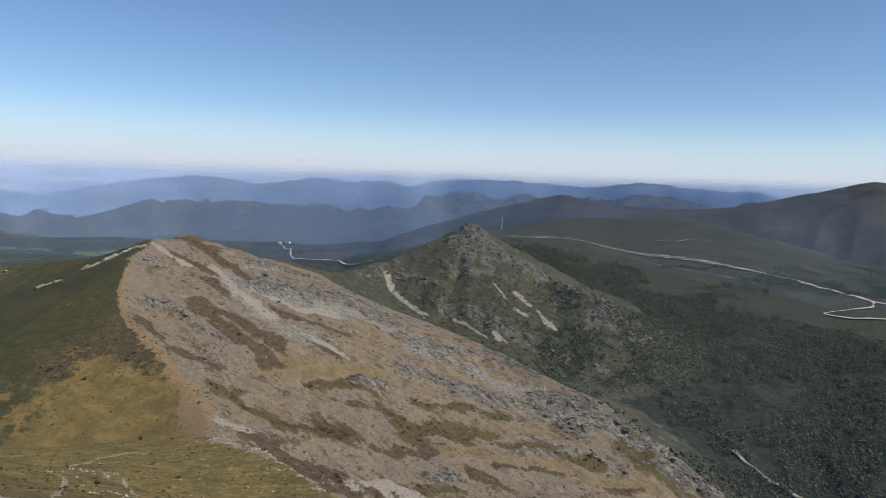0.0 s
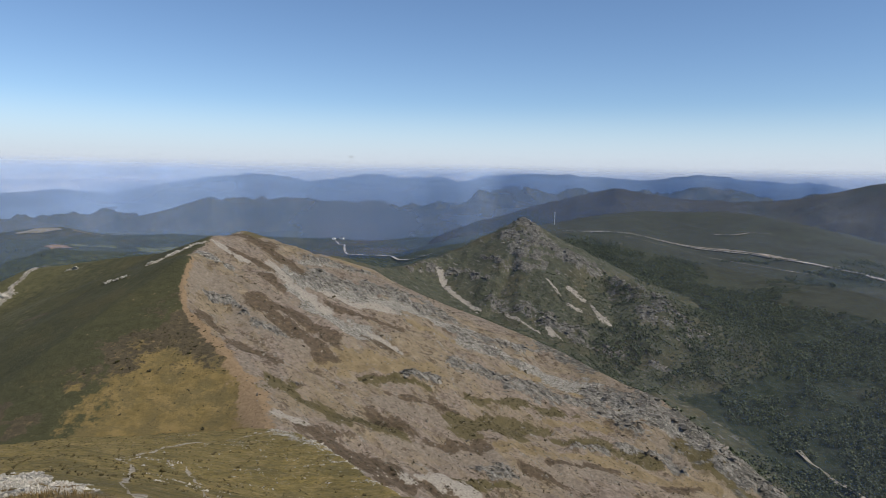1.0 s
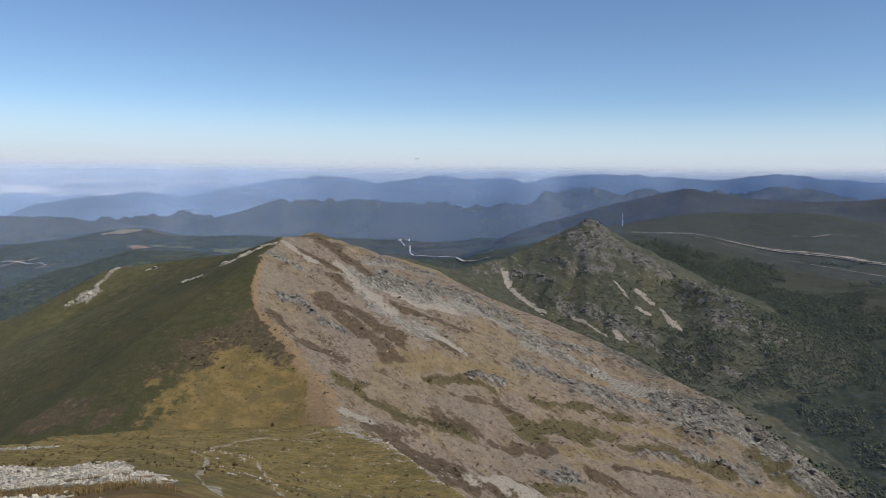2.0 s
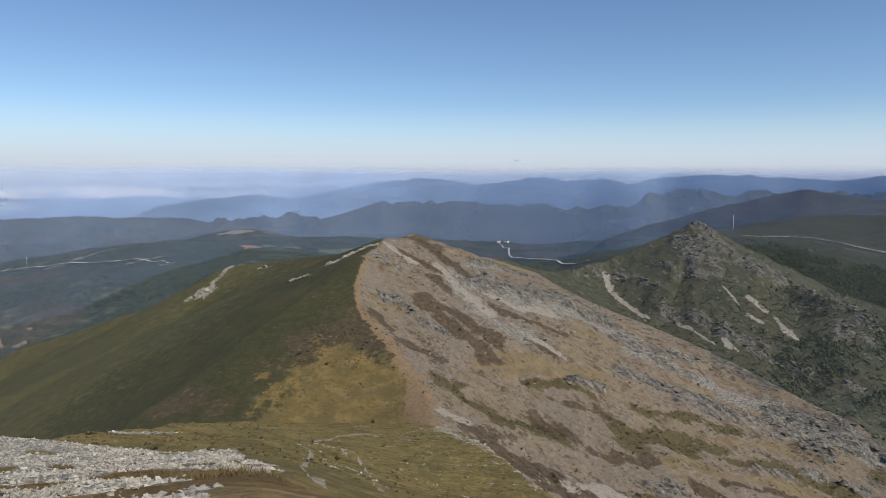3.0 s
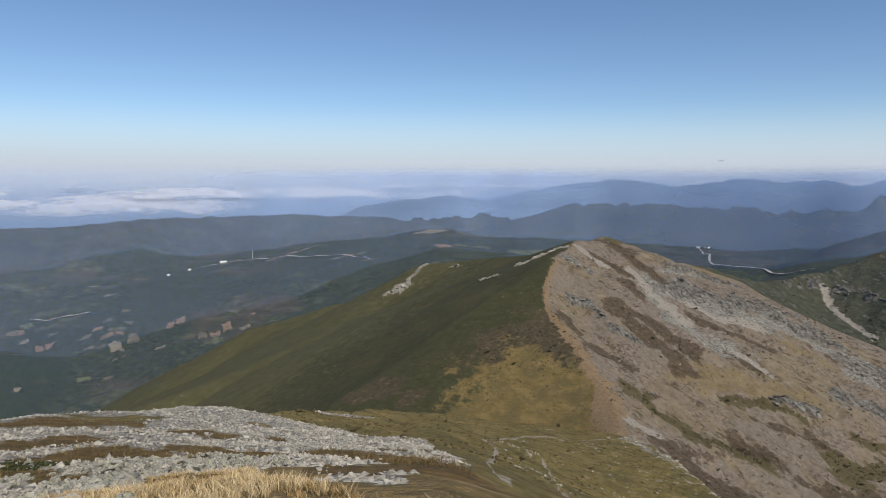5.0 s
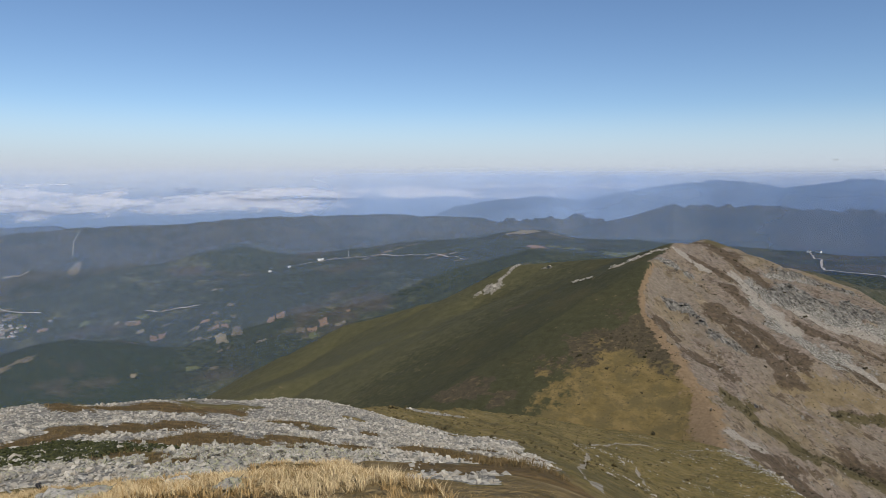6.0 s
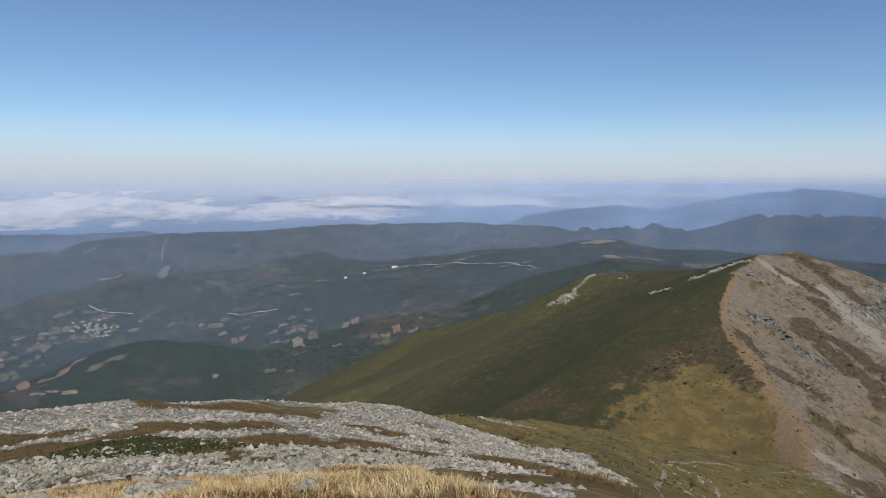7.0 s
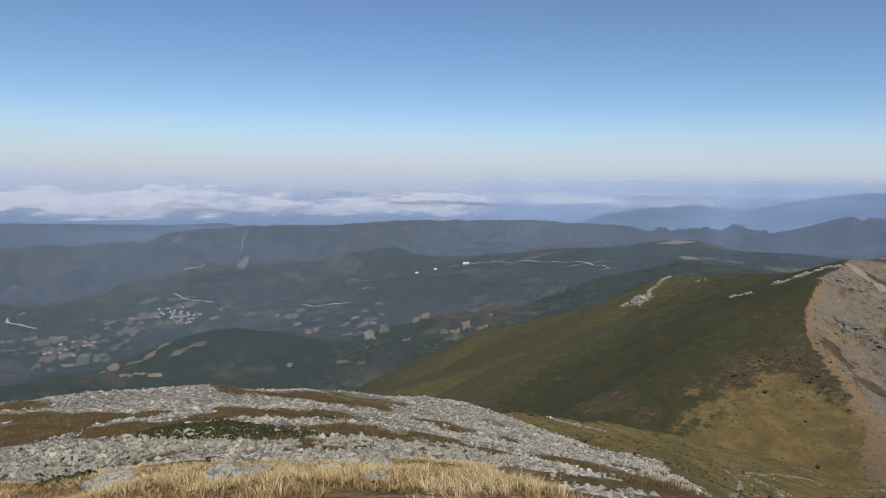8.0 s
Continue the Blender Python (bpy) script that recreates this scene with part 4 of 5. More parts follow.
def strew(name, kinds, x, y, z, size, material, rng, tip=0.5, smooth=False, squash=None):
    """Many small copies of the given shapes joined in one mesh."""
    vs, fs, base = [], [], 0
    which = rng.integers(0, len(kinds), len(x))
    R = turns(rng, len(x), tip)
    for k, (v, f) in enumerate(kinds):
        pick = np.where(which == k)[0]
        if not len(pick):
            continue
        p = np.einsum("nij,vj->nvi", R[pick], v) * size[pick][:, None, None]
        if squash is not None:
            p[:, :, 2] *= squash
        p += np.stack([x[pick], y[pick], z[pick]], -1)[:, None, :]
        vs.append(p.reshape(-1, 3))
        fs.append((f[None] + (base + np.arange(len(pick)) * len(v))[:, None, None]).reshape(-1, 3))
        base += len(pick) * len(v)
    vs, fs = np.concatenate(vs), np.concatenate(fs)
    mesh = bpy.data.meshes.new(name)
    mesh.vertices.add(len(vs))
    mesh.vertices.foreach_set("co", vs.astype(np.float32).ravel())
    mesh.loops.add(fs.size)
    mesh.loops.foreach_set("vertex_index", fs.astype(np.int32).ravel())
    mesh.polygons.add(len(fs))
    mesh.polygons.foreach_set("loop_start", np.arange(0, fs.size, 3, dtype=np.int32))
    mesh.update(calc_edges=True)
    if smooth:
        mesh.shade_smooth()
    else:
        mesh.shade_flat()
    mesh.materials.append(material)
    return new(name, mesh)


def spread(rng, n, az0, az1, r0, r1, power=2.0):
    """n places in a sector; power 2 spreads them evenly, less crowds them towards the near end."""
    a = np.radians(rng.uniform(az0, az1, n))
    r = (r0 ** power + rng.uniform(0, 1, n) * (r1 ** power - r0 ** power)) ** (1 / power)
    return -r * np.sin(a), r * np.cos(a)


def keep(x, y, key, least, rng):
    ok = on_ground(x, y, COVER[key]) > rng.uniform(least, 1.0, len(x))
    return x[ok], y[ok], on_ground(x[ok], y[ok])


rng = np.random.default_rng(5)
# the summit's scree
x, y = spread(rng, 150000, 30, 93, 8, 125, 1.25)
x, y, z = keep(x, y, "stony", 0.4, rng)
x, y, z = x[:64000], y[:64000], z[:64000]
r = np.hypot(x, y)
size = np.exp(rng.normal(0, 0.55, len(x))) * np.interp(r, (9, 25, 60, 120), (0.12, 0.14, 0.165, 0.20))
size = np.minimum(size, np.interp(r, (8, 16, 30), (0.13, 0.22, 0.6)))
order = np.argsort(r)
near, rest = order[:260], order[260:]
NEAR_STONES = [(x[k], y[k], z[k], size[k]) for k in near]
x, y, z, size = x[rest], y[rest], z[rest], size[rest]
scree = strew("scree", CHIPS, x, y, z + size * 0.05, size, STONE, rng, 0.6)
tagged(scree, "sheet of broken pale grey stones on the summit slope", "scree", kind="stuff")
# broken blocks where the bedrock comes up below the grass
x, y = spread(rng, 9000, 47, 92, 18, 37, 2.0)
x, y, z = keep(x, y, "stony", 0.3, rng)
ok = fbm(x, y, 6, 3, 63) > -0.15
x, y, z = x[ok][:3600], y[ok][:3600], z[ok][:3600]
size = np.minimum(np.exp(rng.normal(0, 0.45, len(x))) * 0.28, 0.5)
tagged(strew("block_field", CHIPS, x, y, z + size * 0.12, size, BOULDER, rng, 0.55), "jumble of lichened grey blocks between scree and grass", "blocks", kind="stuff")
# stones strewn over the grass below the summit and along the rib and the trails
x, y = spread(rng, 60000, 3, 45, 70, 285, 1.4)
x, y, z = keep(x, y, "sprinkle", 0.25, rng)
size = np.exp(rng.normal(0, 0.5, len(x))) * 0.36
tagged(strew("strewn_stone", CHIPS, x, y, z + size * 0.05, size, STONE, rng, 0.5), "pale stones strewn over the yellow grass slope", "stones", kind="stuff")
# broken rock of the beds on the face, of the far peak and of the outcrop
for key, count, box, big in (("rock", 60000, (-210, 170, 310, 640), 1.15), ("cliff", 40000, (-110, 250, 650, 910), 1.5), ("grey", 40000, (-210, 150, 290, 560), 0.6), ("face", 14000, (-200, 170, 280, 640), 0.7), ("scree", 40000, (-395, -200, 405, 545), 1.2)):
    x, y = rng.uniform(box[0], box[1], count), rng.uniform(box[2], box[3], count)
    x, y, z = keep(x, y, key, 0.35, rng)
    x, y, z = x[:9000], y[:9000], z[:9000]
    size = np.exp(rng.normal(0, 0.5, len(x))) * big
    tagged(strew("rock_rubble", CHIPS, x, y, z + size * 0.1, size, CLIFF if key in ("rock", "face") else CRAG if key == "cliff" else STONE, rng, 0.35, squash=1.15 if big > 2 else 0.9), "broken grey rock in beds on the mountainside", "rubble", kind="stuff")


# ---- scrub and trees ----
def leaf_material(name, dark, light, size):
    m = Nodes(name, 0.85)
    geo = m.tree.nodes.new("ShaderNodeNewGeometry").outputs["Random Per Island"]
    c = m.mix(geo, dark, light)
    c = m.mix(m.ramp(m.noise(size, 5, 0.7), 0.4, 0.6, 0, 0.6), c, dark)
    return m.done(c, m.noise(size * 0.3, 5, 0.7), size * 0.3, 0.8)


SCRUB = leaf_material("dark_scrub", (0.046, 0.040, 0.021), (0.098, 0.082, 0.042), 1.2)
TUFT = leaf_material("olive_tufts", (0.085, 0.070, 0.030), (0.165, 0.128, 0.056), 0.8)
HEATHER = leaf_material("brown_heather", (0.035, 0.033, 0.012), (0.060, 0.055, 0.020), 1.5)
LEAVES = leaf_material("oak_leaves", (0.058, 0.070, 0.042), (0.100, 0.116, 0.068), 2.0)
PINE = leaf_material("valley_trees", (0.030, 0.042, 0.022), (0.066, 0.080, 0.042), 3.0)
JUNIPER = leaf_material("juniper", (0.040, 0.046, 0.016), (0.105, 0.108, 0.044), 0.3)


def clump(seed, lobes, tall, wide):
    """A shrub or crown: several ragged lobes of a few leaf faces each."""
    rng_ = np.random.default_rng(seed)
    vs, fs, base = [], [], 0
    for k in range(lobes):
        v, f = chip(1000 + seed * 31 + k, 6, 0.8, 1.1)
        a, q = rng_.uniform(0, 6.28), rng_.uniform(0.1, 0.5) * wide
        at = np.array([q * math.cos(a), q * math.sin(a), tall * rng_.uniform(0.15, 0.85)])
        vs.append(v * rng_.uniform(0.45, 0.85) * wide + at)
        fs.append(f + base)
        base += len(v)
    return np.concatenate(vs), np.concatenate(fs)


def with_trunk(shape_, height):
    """The same crown on a tapered trunk with two limbs."""
    v, f = shape_
    v = v + (0, 0, 0.35)
    extra, faces, base = [], [], len(v)
    for (bx, by, bz), (tx, ty, tz), w in (((0, 0, -0.1), (0.02, 0.0, 0.75), 0.06), ((0, 0, 0.35), (0.22, 0.1, 0.7), 0.03), ((0, 0, 0.4), (-0.2, -0.12, 0.72), 0.03)):
        ring = [(bx + w * math.cos(q), by + w * math.sin(q), bz) for q in (0, 2.1, 4.2)]
        extra += ring + [(tx, ty, tz)]
        faces += [(base + i, base + (i + 1) % 3, base + 3) for i in range(3)]
        base += 4
    return np.concatenate([v, np.array(extra)]), np.concatenate([f, np.array(faces)])


SHRUBS = [clump(k, 3, 0.5, 1.0) for k in range(5)]
WOOD_TREES = [with_trunk(clump(60 + k, 2, 0.95, 1.05), 1) for k in range(6)]
FAR_TREES = [with_trunk(clump(40 + k, 2, 0.9, 0.9), 1) for k in range(4)]

for key, count, box, big, mat_, most, label in (
        ("face", 16000, (-170, 170, 280, 640), 0.8, SCRUB, 7000, "dark low scrub dotted over the rocky mountainside"),
        ("olive", 16000, (-110, 120, 265, 440), 0.9, SCRUB, 2600, "dense dark green scrub in the hollows"),
        ("brown", 18000, (-200, 130, 270, 530), 0.8, SCRUB, 2600, "brown scrub in patches on the rocky slope"),
        ("home", 30000, (-150, 20, 60, 285), 0.5, TUFT, 5000, "low tufts of olive heath grass below the summit"),
        ("forest", 9000, (60, 620, 900, 1300), 1.6, LEAVES, 2600, "dark bushes scattered over the heath slope"),
        ("straw", 700, (-200, -60, 245, 330), 0.8, SCRUB, 300, "small dark bushes on the yellow saddle"),
        ("heather", 3000, (-220, -110, 280, 370), 0.8, HEATHER, 900, "brown heather tufts above the saddle"),
        ("crag", 22000, (-20, 240, 600, 800), 1.7, LEAVES, 6500, "dark green bushes on the lower flank of the peak"),
        ("crag", 24000, (-120, 240, 600, 930), 1.2, LEAVES, 8000, "dark green scrub between the rocks of the peak")):
    x, y = rng.uniform(box[0], box[1], count), rng.uniform(box[2], box[3], count)
    x, y, z = keep(x, y, key, 0.5, rng)
    x, y, z = x[:most], y[:most], z[:most]
    size = np.exp(rng.normal(0, 0.4, len(x))) * big
    tagged(strew("scrub", SHRUBS, x, y, z - size * 0.1, size, mat_, rng, 0.15, smooth=True), label, "scrub", kind="stuff")
# woods on the valley's two sides
x, y = rng.uniform(60, 720, 90000), rng.uniform(420, 1250, 90000)
x, y, z = keep(x, y, "forest", 0.4, rng)
ok = fbm(x, y, 90, 3, 51) + 0.5 * fbm(x, y, 25, 2, 52) > -0.35
x, y, z = x[ok][:22000], y[ok][:22000], z[ok][:22000]
size = rng.uniform(2.2, 4.8, len(x))
tagged(strew("woodland", WOOD_TREES, x, y, z, size, LEAVES, rng, 0.08, smooth=True), "dense dark green broadleaf wood in the valley", "woodland", kind="stuff")
x, y = spread(rng, 20000, 24, 95, 1200, 3900, 1.1)
z = on_ground(x, y)
ok = fbm(x, y, 110, 4, 53) > 0.25
x, y, z = x[ok], y[ok], z[ok]
size = rng.uniform(6, 13, len(x)) * np.interp(np.hypot(x, y), (1200, 3000), (0.7, 1.0))
tagged(strew("woodland", FAR_TREES, x, y, z - 1, size, PINE, rng, 0.08, smooth=True, squash=0.55), "hedges and woods among the fields of the wide valley", "woodland", kind="stuff")


# ---- near ground: boulders, loose stones, dry grass ----
def boulder(name, x, y, size, seed, material, label, flat=0.55, long=1.25, sink=0.25, cuts=2, turn=None, points=15, group="boulders on the summit"):
    """A weathered block: a hull, split finer and roughened."""
    v, f = chip(seed, points, flat, long)
    bm = bmesh.new()
    vs = [bm.verts.new(p) for p in v]
    for q in f:
        bm.faces.new([vs[i] for i in q])
    bmesh.ops.bevel(bm, geom=list(bm.edges), offset=0.03, segments=1, affect="EDGES")
    bmesh.ops.triangulate(bm, faces=bm.faces)
    for _ in range(cuts):
        bmesh.ops.subdivide_edges(bm, edges=list(bm.edges), cuts=1, use_grid_fill=True)
    bmesh.ops.triangulate(bm, faces=bm.faces)
    for q in bm.verts:
        n = noise.fractal(q.co * 6 + Vector((seed, 0, 0)), 0.8, 2.0, 4)
        layer = noise.noise(Vector((q.co.x * 2, q.co.y * 2, q.co.z * 16 + seed)))
        q.co += q.co.normalized() * (0.055 * n + 0.045 * layer)
        q.co *= size
    mesh = bpy.data.meshes.new(name)
    bm.to_mesh(mesh)
    bm.free()
    mesh.materials.append(material)
    ob = new(name, mesh)
    z = float(on_ground(x, y))
    ob.matrix_world = pose(x, y, z + size * (flat * 0.5 - sink), 4 * math.sin(seed), 5 * math.cos(seed), seed * 47 % 360 if turn is None else turn)
    return tagged(ob, label, "boulder", group=group)


GREY_BOULDER = "grey boulder spotted with pale and black lichen in dry grass"
for k, (x, y, s_) in enumerate(((-12.2, 7.2, 1.05), (-16.0, 7.2, 0.75), (-9.2, 3.6, 0.5), (-18.2, 3.3, 1.3), (-16.4, 4.9, 0.5), (-8.6, 3.0, 0.55), (-7.1, 4.3, 0.36), (-10.1, 5.2, 0.45), (-13.7, 9.9, 0.6), (-18.1, 8.0, 0.6), (-13.0, 9.2, 0.4), (-11.4, 6.3, 0.5))):
    boulder("boulder", x, y, s_, 160 + k, BOULDER, GREY_BOULDER, 0.52, 1.3, 0.05, points=16)
for k, (x, y, s_) in enumerate(((-26.1, 13.5, 1.5), (-25.4, 12.4, 1.2), (-22.4, 12.1, 1.0), (-13.0, 8.6, 0.6), (-27.4, 7.7, 1.1), (-31.4, 4.1, 1.1), (-29.3, 6.4, 1.2), (-29.4, 2.7, 1.1), (-27.8, 4.2, 1.1), (-25.5, 9.3, 1.0), (-25.2, 10.8, 1.1), (-24.6, 11.7, 0.9),
                                (-37.1, 2.7, 1.1), (-21.5, 13.0, 0.9), (-19.5, 12.6, 0.8), (-23.5, 8.2, 0.9), (-33.0, 9.5, 0.9), (-18.2, 12.9, 0.7))):
    boulder("boulder", x, y, s_ * 0.5, 90 + k, BOULDER, "large broken grey block standing out of the scree", 0.75, 1.2, 0.2)
boulder("boulder", -22.4, 7.0, 0.32, 131, BLACK, "small black stone at the edge of dry grass", 0.9, 0.8, 0.1)
boulder("boulder", -37.5, 408, 2.6, 133, CLIFF, "dark boulder on the dry grass bench", 0.7, 1.3)
boulder("boulder", -66, 122, 1.0, 132, STONE, "pale boulder beside the trail", 0.6, 1.3)

# ledges of bare rock: on the peak's crest and spurs, along the beds of the face and at its steep edge
lr = np.random.default_rng(14)


def ledges(line, count, low, high, side, material, label, tall, long, group):
    p = np.array([q[:2] for q in line], float)
    s = np.r_[0, np.cumsum(np.hypot(*np.diff(p, axis=0).T))]
    for k in range(count):
        w = lr.uniform(0, s[-1])
        x, y = np.interp(w, s, p[:, 0]) + lr.normal(0, side), np.interp(w, s, p[:, 1]) + lr.normal(0, side)
        boulder("rock_ledge", float(x), float(y), float(lr.uniform(low, high)), int(lr.integers(200, 900)), material, label, tall * lr.uniform(0.8, 1.3), long, 0.34 * tall, 1, -38 + lr.normal(0, 14), 9, group)


CREST_WORDS, BED_WORDS, EDGE_WORDS = "jagged dark crag on the crest of the far peak", "grey rock ledge breaking out of the stony slope", "dark broken cliff at the edge of the rocky face"
ledges([(26, 896), (38, 897), (50, 890)], 10, 2.5, 5, 3, CRAG, CREST_WORDS, 0.9, 1.2, "crags of the far peak")
for line, half in CRAGS:
    ledges(line, 14 if half > 6 else 7, 2.5, 6.0, half * 0.6, CRAG, "grey rock rib in the scrub below the peak", 0.75, 1.4, "crags of the far peak")
for line, half in ROCKS:
    ledges(line, 8, 1.5, 4.2, half * 0.6, CLIFF, BED_WORDS, 0.5, 1.7, "rock ledges of the stony face")
ledges(RIM[6:11], 50, 2.0, 5.0, 5, CRAG, EDGE_WORDS, 0.75, 1.4, "rock ledges of the stony face")

stone_meshes = []
for k, (v, f) in enumerate(CHIPS):
    mesh = bpy.data.meshes.new("stone")
    mesh.from_pydata(v.tolist(), [], f.tolist())
    mesh.materials.append(STONE)
    stone_meshes.append(mesh)
for k, (sx, sy, sz, ss) in enumerate(NEAR_STONES):
    ob = new("stone", stone_meshes[k % len(stone_meshes)])
    ob.matrix_world = pose(sx, sy, sz + 0.06 * ss, rng.normal(0, 18), rng.normal(0, 18), rng.uniform(0, 360)) @ Matrix.Scale(ss * 1.2, 4)
    tagged(ob, "broken grey stone lying in the summit scree", "stone", group="stones of the summit scree")


def grass_material(name, low, high):
    m = Nodes(name, 0.7)
    geo = m.tree.nodes.new("ShaderNodeNewGeometry").outputs["Random Per Island"]
    m.bsdf.inputs["Subsurface Weight"].default_value = 0.0
    return m.done(m.mix(geo, low, high))


DRY = grass_material("dry_grass", (0.30, 0.22, 0.115), (0.66, 0.53, 0.32))
BROWNED = grass_material("browned_grass", (0.19, 0.125, 0.050), (0.42, 0.29, 0.135))
RUST = grass_material("rusty_grass", (0.085, 0.065, 0.026), (0.22, 0.150, 0.068))


def tufts(name, x, y, z, blades, tall, wide, material, label, lean=0.6):
    """Tufts of bent blades, each blade two faces."""
    n = len(x) * blades
    cx, cy, cz = (np.repeat(q, blades) for q in (x, y, z))
    h = np.repeat(rng.uniform(0.6, 1.25, len(x)), blades) * tall * rng.uniform(0.55, 1.1, n)
    a = rng.uniform(0, 2 * np.pi, n)
    off = np.abs(rng.normal(0, 0.30, n)) * tall
    bx, by = cx + off * np.cos(a), cy + off * np.sin(a)
    tilt = rng.uniform(0.1, lean * 2, n) * h
    ta = a + rng.normal(0, 0.7, n)
    px, py = -np.sin(a) * wide * 0.5, np.cos(a) * wide * 0.5
    lo1, lo2 = np.stack([bx - px, by - py, cz - 0.03], -1), np.stack([bx + px, by + py, cz - 0.03], -1)
    mx, my = bx + 0.35 * tilt * np.cos(ta), by + 0.35 * tilt * np.sin(ta)
    mi1, mi2 = np.stack([mx - px * 0.7, my - py * 0.7, cz + 0.6 * h], -1), np.stack([mx + px * 0.7, my + py * 0.7, cz + 0.6 * h], -1)
    tip = np.stack([bx + tilt * np.cos(ta), by + tilt * np.sin(ta), cz + h], -1)
    v = np.stack([lo1, lo2, mi1, mi2, tip], 1).reshape(-1, 3)
    i = np.arange(n)[:, None, None] * 5
    f = (np.array([[0, 1, 3], [0, 3, 2], [2, 3, 4]])[None] + i).reshape(-1, 3)
    mesh = bpy.data.meshes.new(name)
    mesh.vertices.add(len(v))
    mesh.vertices.foreach_set("co", v.astype(np.float32).ravel())
    mesh.loops.add(f.size)
    mesh.loops.foreach_set("vertex_index", f.astype(np.int32).ravel())
    mesh.polygons.add(len(f))
    mesh.polygons.foreach_set("loop_start", np.arange(0, f.size, 3, dtype=np.int32))
    mesh.update(calc_edges=True)
    mesh.materials.append(material)
    return tagged(new(name, mesh), label, "grass", kind="stuff")


x, y = spread(rng, 14000, 28, 93, 4.5, 26, 1.6)
z = on_ground(x, y)
ok = on_ground(x, y, COVER["stony"]) < 0.45
ok &= (fbm(x, y, 1.5, 3, 64) > -0.1) & (np.hypot(x, y) < np.interp(np.degrees(np.arctan2(-x, y)), (40, 46, 52, 60), (6.4, 9, 19, 30)))
tufts("dry_grass", x[ok], y[ok], z[ok], 16, 0.12, 0.010, DRY, "pale dry grass tufts on the summit", 0.8)
x, y = spread(rng, 15000, 28, 93, 4.5, 26, 1.6)
z = on_ground(x, y)
ok = (on_ground(x, y, COVER["stony"]) < 0.5) & (fbm(x, y, 2.2, 3, 62) > -0.7) & (np.hypot(x, y) < np.interp(np.degrees(np.arctan2(-x, y)), (40, 46, 52, 60), (6.4, 9, 19, 30)))
tufts("brown_grass", x[ok], y[ok], z[ok], 9, 0.09, 0.013, BROWNED, "short reddish-brown grass among the pale tufts", 0.9)
x, y = spread(rng, 9000, 29, 98, 20, 72, 1.4)
z = on_ground(x, y)
ok = (on_ground(x, y, COVER["isle"]) > 0.5)
tufts("rusty_grass", x[ok], y[ok], z[ok], 7, 0.24, 0.02, RUST, "low rusty brown grass between the stones")
x, y = spread(rng, 26000, 60, 88, 21, 39, 2.0)
x, y, z = keep(x, y, "shrub", 0.3, rng)
size = rng.uniform(0.3, 0.6, len(x))
tagged(strew("juniper_mat", SHRUBS, x, y, z - 0.04, size, JUNIPER, rng, 0.2, smooth=True, squash=0.7), "low dark green juniper mat among the stones", "shrub", kind="stuff")


# ---- roads, tracks and trails of the valleys ----
def surface_material(name, low, high, size):
    m = Nodes(name, 0.95)
    return m.done(m.tones(m.noise(size, 7, 0.68), (0.34, low), (0.66, high)), m.noise(size * 0.3, 6), size * 0.1, 0.5)


PALE_ROAD = surface_material("pale_gravel_road", (0.28, 0.255, 0.215), (0.50, 0.46, 0.40), 6)
ROAD_CUT = surface_material("road_cutting", (0.13, 0.115, 0.09), (0.30, 0.265, 0.215), 9)


def strip(name, line, width, material, label, lift=1.0, wobble=0.0, category="road", pace=4.0):
    """A road draped over the land."""
    p = np.array(line, float)[:, :2]
    seg = np.hypot(*np.diff(p, axis=0).T)
    s = np.r_[0, np.cumsum(seg)]
    u = np.arange(0, s[-1], pace)
    cx, cy = np.interp(u, s, p[:, 0]), np.interp(u, s, p[:, 1])
    if len(u) > 9:
        k = np.hanning(9)[1:-1] / np.hanning(9).sum()
        cx, cy = (np.convolve(np.pad(c, 3, "edge"), k, "valid") for c in (cx, cy))
    tx, ty = np.gradient(cx), np.gradient(cy)
    n = np.hypot(tx, ty) + 1e-9
    w = width * 0.5 * np.maximum(1 + wobble * (wave(u / 23, u * 0, 71) + 0.8 * wave(u / 7, u * 0, 72)), 0.25)
    off = np.array([-1.0, -0.4, 0.4, 1.0])
    X = cx + np.outer(off, w) * (-ty / n)
    Y = cy + np.outer(off, w) * (tx / n)
    Z = on_ground(X, Y)
    Z = np.maximum(Z, Z.mean(0)) + lift
    ob = sheet(name, X, Y, Z, material)
    return tagged(ob, label, category, kind="structure")


strip("road", ROAD + [(640, 938, 0), (700, 900, 0)], 5.5, PALE_ROAD, "pale mountain road cut across the dark slope", 1.6, 0.8)
strip("road_cutting", [(q[0] + 1, q[1] + 7) for q in ROAD[:5]], 9, ROAD_CUT, "bare earth cutting above the mountain road", 2.4, 0.9)
strip("track", [(613, 961), (590, 925), (560, 915), (525, 900), (498, 886), (525, 872), (600, 876)], 5, PALE_ROAD, "pale track zigzagging below the road", 1.6, 0.5)
strip("track", [(227, 1235), (330, 1190), (420, 1120), (500, 1040)], 2, ROAD_CUT, "faint old track on the heath slope", 1.2, 0.8)
strip("track", [(430, 1390), (470, 1370), (500, 1385), (540, 1365)], 6, ROAD_CUT, "pale bare scar on the heath hill", 1.6, 0.9)
strip("road", [(-762, 3234), (-688, 2982), (-600, 2720), (-593, 2678), (-486, 2200), (-456, 2107), (-304, 2024), (-159, 1722)], 6, PALE_ROAD, "pale access road curving across the plateau", 3.0, 0.3)
strip("road", [(-1583, 1893), (-1770, 1989), (-2188, 2037), (-2476, 1994), (-2560, 1900), (-2700, 1840)], 8, PALE_ROAD, "pale road along the plateau edge", 3.5, 0.5)
